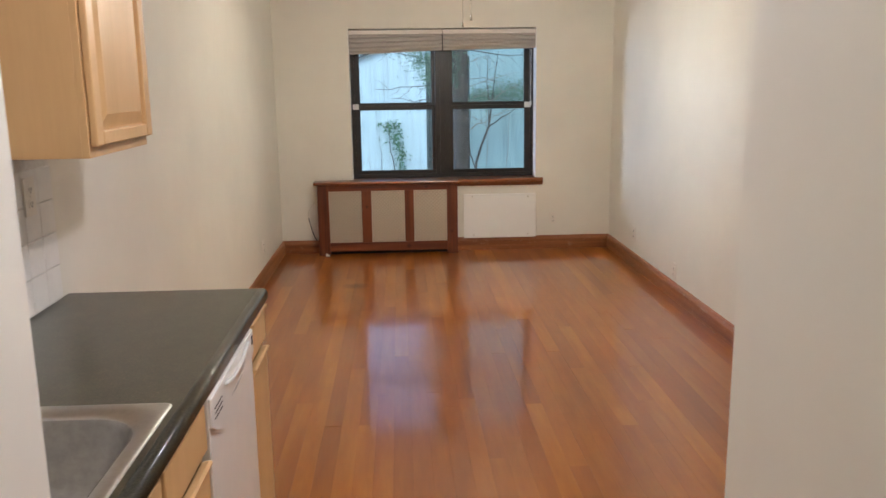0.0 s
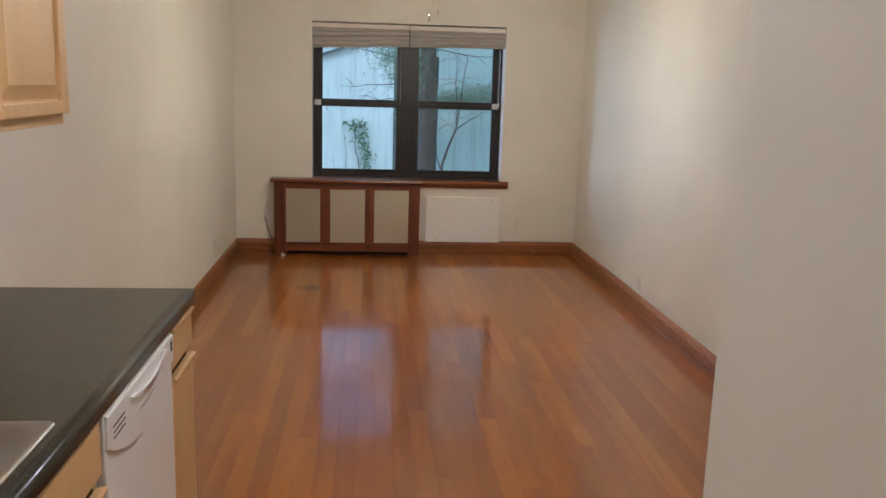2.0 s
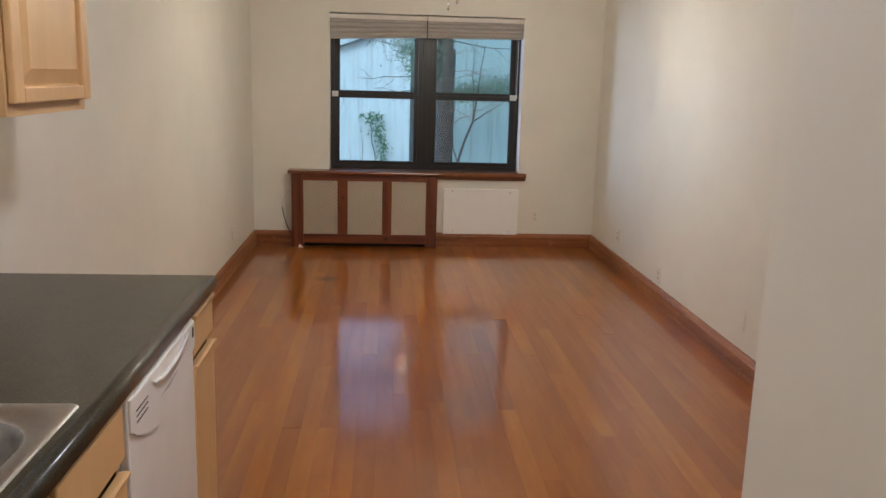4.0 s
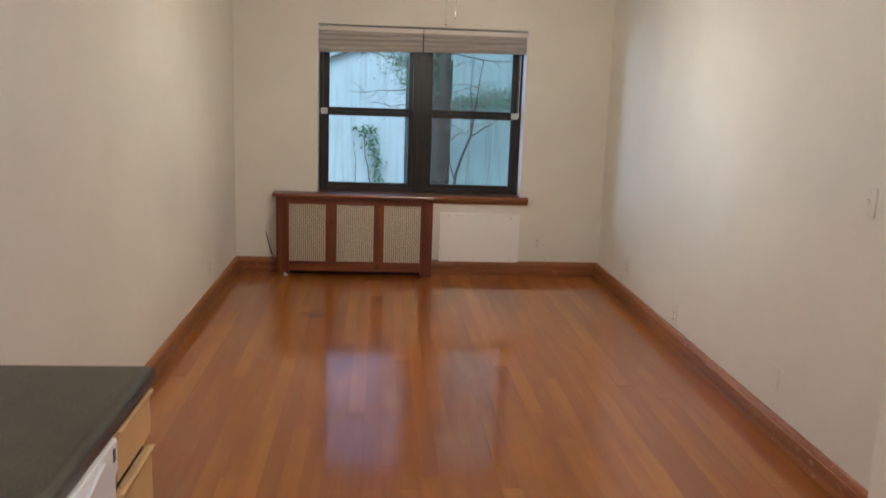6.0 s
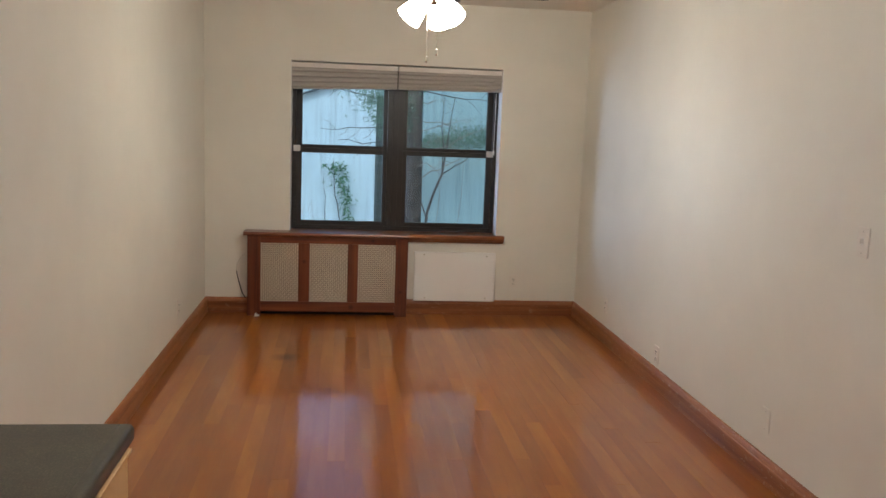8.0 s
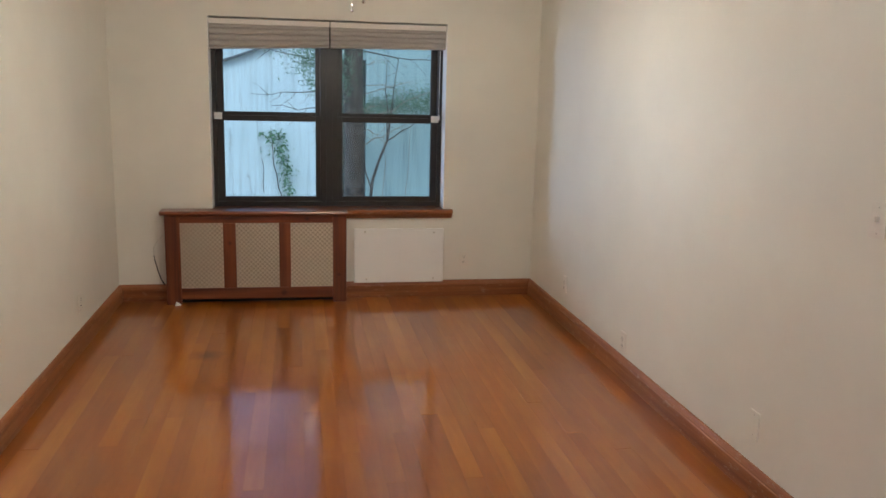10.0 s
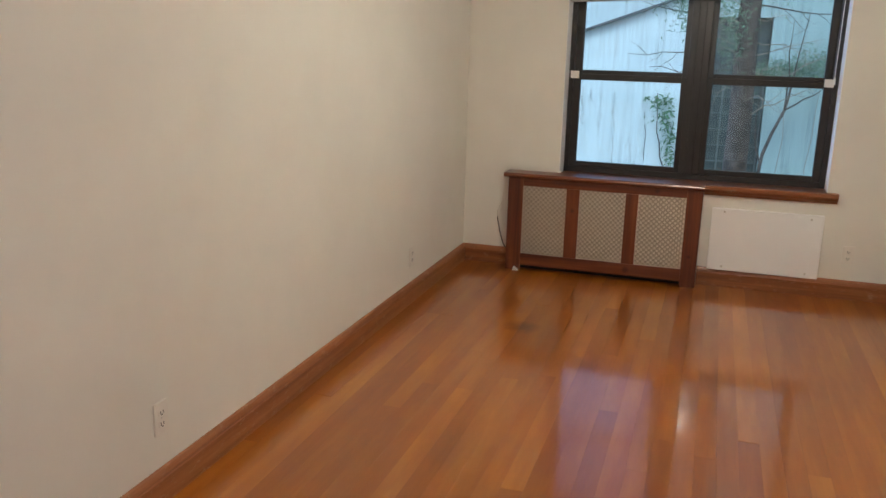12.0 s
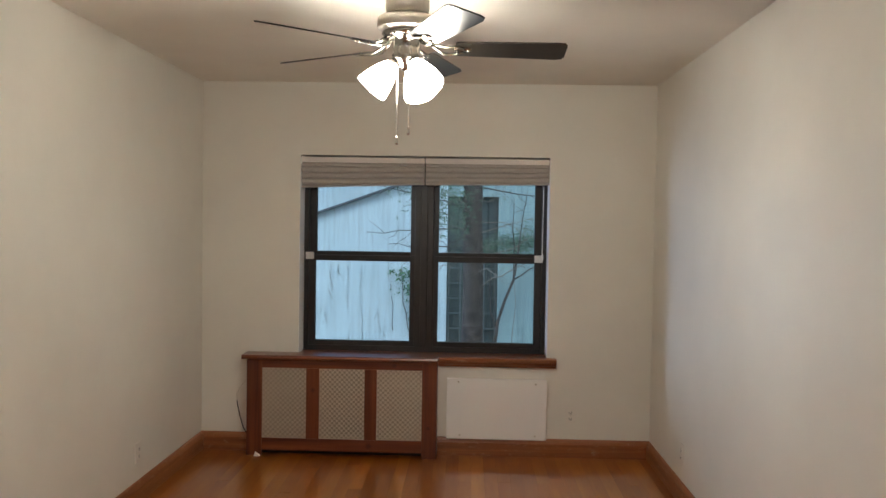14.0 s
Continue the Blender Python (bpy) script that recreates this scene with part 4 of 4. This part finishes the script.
for c, s, n in (((0.30, 10.3, 1.86), (0.10, 0.12, 0.10), 230), ((0.36, 10.3, 1.64), (0.05, 0.10, 0.10), 110), ((0.22, 10.3, 2.10), (0.16, 0.16, 0.12), 260), ((0.60, 10.3, 1.95), (0.10, 0.12, 0.14), 170),
                ((0.62, 10.25, 1.60), (0.07, 0.12, 0.12), 90), ((1.05, 10.4, 2.2), (0.2, 0.2, 0.14), 140), ((0.8, 10.4, 2.7), (0.5, 0.4, 0.3), 600), ((0.8, 10.4, 3.6), (0.7, 0.5, 0.5), 900)):
    leaves(bm, c, s, int(n * 3.2), 0.036, rng, 1.1, 0.15)
part("crown", bm, M_LEAF2, tree)

sap = thing("sapling", (1.05, 11.6, -0.45), "bare forked sapling in front of the courtyard wall", "tree")
part("trunk", tube(bmesh.new(), [(1.03, 11.6, -0.46), (1.035, 11.6, 0.24), (1.055, 11.6, 0.46), (1.13, 11.6, 0.70), (1.23, 11.6, 0.95)], 0.021, 0.015, 8), M_BARK, sap)
for b in ((1.31, 11.6, 1.40), (1.66, 11.5, 1.24), (1.38, 11.7, 1.98), (1.22, 11.6, 1.9)):
    pts = crooked((1.23, 11.6, 0.95), b, 5, 0.008, rng)
    bm = tube(bmesh.new(), pts, 0.010, 0.0025, 6)
    for i in range(2, 5):
        tube(bm, crooked(pts[i], pts[i] + Vector((rng.uniform(-0.25, 0.25), rng.uniform(-0.1, 0.1), rng.uniform(-0.05, 0.2))), 3, 0.006, rng), 0.0028, 0.0008, 5)
    part("limb", bm, M_BARK, sap)
tube_stem = tube(bmesh.new(), [(1.045, 11.62, 0.36), (0.97, 11.62, 0.58), (0.955, 11.62, 0.85), (0.99, 11.6, 1.3)], 0.010, 0.004, 6)
part("stem", tube_stem, M_BARK, sap)

# Tree foliage beyond; the thin stems are added to stand it on the ground.
far_foliage = thing("shrub", (1.6, 12.5, -0.45), "tree foliage before the courtyard wall, on added stems", "shrub")
for x in (1.25, 1.6, 2.0):
    part("stem", tube(bmesh.new(), crooked((x, 12.55, -0.46), (x + 0.05, 12.5, 1.25), 5, 0.02, rng), 0.005, 0.003, 6), M_TWIG, far_foliage)
bm = bmesh.new()
for c, s, n in (((1.25, 12.45, 1.32), (0.16, 0.10, 0.07), 420), ((1.62, 12.45, 1.40), (0.22, 0.12, 0.09), 520), ((2.1, 12.45, 1.42), (0.25, 0.12, 0.12), 420), ((0.95, 12.5, 1.28), (0.10, 0.08, 0.05), 120)):
    leaves(bm, c, s, int(n * 3.4), 0.036, rng, 0.9, 0.16)
part("foliage", bm, M_LEAF2, far_foliage)

ivy = thing("climbing_ivy", (-0.14, WY - 0.04, -0.45), "green ivy climbing the white stuccoed wall", "ivy")
part("vine", tube(bmesh.new(), crooked((-0.05, WY - 0.02, -0.46), (-0.20, WY - 0.015, 1.0), 9, 0.02, rng), 0.009, 0.004, 6), M_BARK, ivy)
part("vine", tube(bmesh.new(), crooked((-0.26, WY - 0.02, -0.46), (-0.34, WY - 0.015, 0.75), 8, 0.02, rng), 0.006, 0.003, 6), M_BARK, ivy)
bm = bmesh.new()
for c, s, n in (((-0.11, WY - 0.07, 0.92), (0.075, 0.03, 0.035), 40), ((-0.09, WY - 0.07, 0.76), (0.075, 0.03, 0.075), 75), ((-0.02, WY - 0.07, 0.54), (0.045, 0.03, 0.09), 55),
                ((0.02, WY - 0.06, 0.36), (0.055, 0.03, 0.07), 45), ((0.05, WY - 0.06, 0.18), (0.04, 0.03, 0.07), 32), ((-0.30, WY - 0.06, 0.92), (0.04, 0.02, 0.02), 10)):
    leaves(bm, c, s, n, 0.060, rng, 1.2, 0.22)
part("foliage", bm, M_LEAF, ivy)

dry = thing("dry_vine", (-0.9, WY - 0.02, -0.45), "dead brown vine runners clinging to the white wall", "vine")
for x, z0, z1, r in ((-0.72, -0.46, 0.62, 0.006), (-0.74, 0.70, 1.02, 0.004), (-0.93, 0.42, 1.05, 0.004), (-0.88, -0.10, 0.22, 0.004), (-1.18, 0.55, 1.30, 0.005),
                     (-1.24, 0.20, 0.45, 0.003), (-0.52, 0.10, 0.42, 0.003), (-0.42, -0.46, 0.30, 0.004), (-0.60, 1.10, 1.50, 0.0025), (-1.05, 0.85, 1.10, 0.003), (-1.10, -0.46, 0.0, 0.003)):
    bm = tube(bmesh.new(), crooked((x + rng.uniform(-0.05, 0.05), WY - 0.006, z0), (x, WY - 0.005, z1), 22, 0.009, rng), r * 0.6, r * 0.25, 5)
    for _ in range(4):
        z = rng.uniform(z0, z1)
        tube(bm, crooked((x, WY - 0.006, z), (x + rng.uniform(-0.07, 0.07), WY - 0.005, z - rng.uniform(0.04, 0.14)), 3, 0.006, rng), r * 0.5, r * 0.25, 4)
    part("runner", bm, M_BARK, dry)

# ---------------------------------------------------------------- backsplash tiles
bs = solid("backsplash", boxes((XL + 0.0005, XL + 0.004, DY1 + 0.001, 2.60, ZT + 0.001, 1.396)), M_GROUT, "white glazed tile backsplash with grey grout", "backsplash")
tile_bm = box(bmesh.new(), 0, 0.005, -0.0525, 0.0525, -0.0525, 0.0525, bevel=0.0015, seg=1)
tile_me = bpy.data.meshes.new("tile")
tile_bm.to_mesh(tile_me)
tile_bm.free()
tile_me.materials.append(M_TILE)
for i in range(14):
    for j in range(4):
        y, z = 2.60 - 0.055 - i * 0.108, ZT + 0.062 + j * 0.108
        if y < DY1 + 0.06:
            continue
        o = new("tile", tile_me)
        o.location, o.parent = (XL + 0.0042, y, z), bs

# ---------------------------------------------------------------- floorboards
board_rng = random.Random(11)
tilt_rng = random.Random(5)     # strips that lie a hair out of level
bw = 0.0822
cols = int(math.ceil((KX - XL) / bw))
board_cache = {}


def board_mesh(w, length):
    """A strip with eased long edges; strips of one size share the mesh."""
    key = (round(w, 4), round(length, 3))
    if key not in board_cache:
        h, e = w / 2 - 0.0001, 0.0004
        bm = extrude_profile(bmesh.new(), [(-h, -0.015), (h, -0.015), (h, -e * 0.5), (h - e, 0.0), (-h + e, 0.0), (-h, -e * 0.5)], "y", -length / 2 + 0.00015, length / 2 - 0.00015)
        bmesh.ops.recalc_face_normals(bm, faces=bm.faces)
        me = bpy.data.meshes.new("floorboard")
        bm.to_mesh(me)
        bm.free()
        me.materials.append(M_FLOOR)
        board_cache[key] = me
    return board_cache[key]


for c in range(cols):
    x0 = XL + c * bw
    w = min(bw, KX - x0)
    if w < 0.01:
        continue
    y = YS - board_rng.choice((0.2, 0.4, 0.6, 0.8, 1.0, 1.2, 1.4))
    while y < YN:
        length = board_rng.choice((1.2, 1.6, 2.0, 2.4, 2.8, 3.2)) + board_rng.choice((0.0, 0.1))
        a, b = max(y, YS), min(y + length, YN)
        if b - a > 0.02:
            o = new("floorboard", board_mesh(w, b - a))
            o.location, o.parent = (x0 + w / 2, (a + b) / 2, 0.0), floor_slab
            o.rotation_euler = (tilt_rng.gauss(0, 0.0003), tilt_rng.gauss(0, 0.0026), 0.0)
        y += length
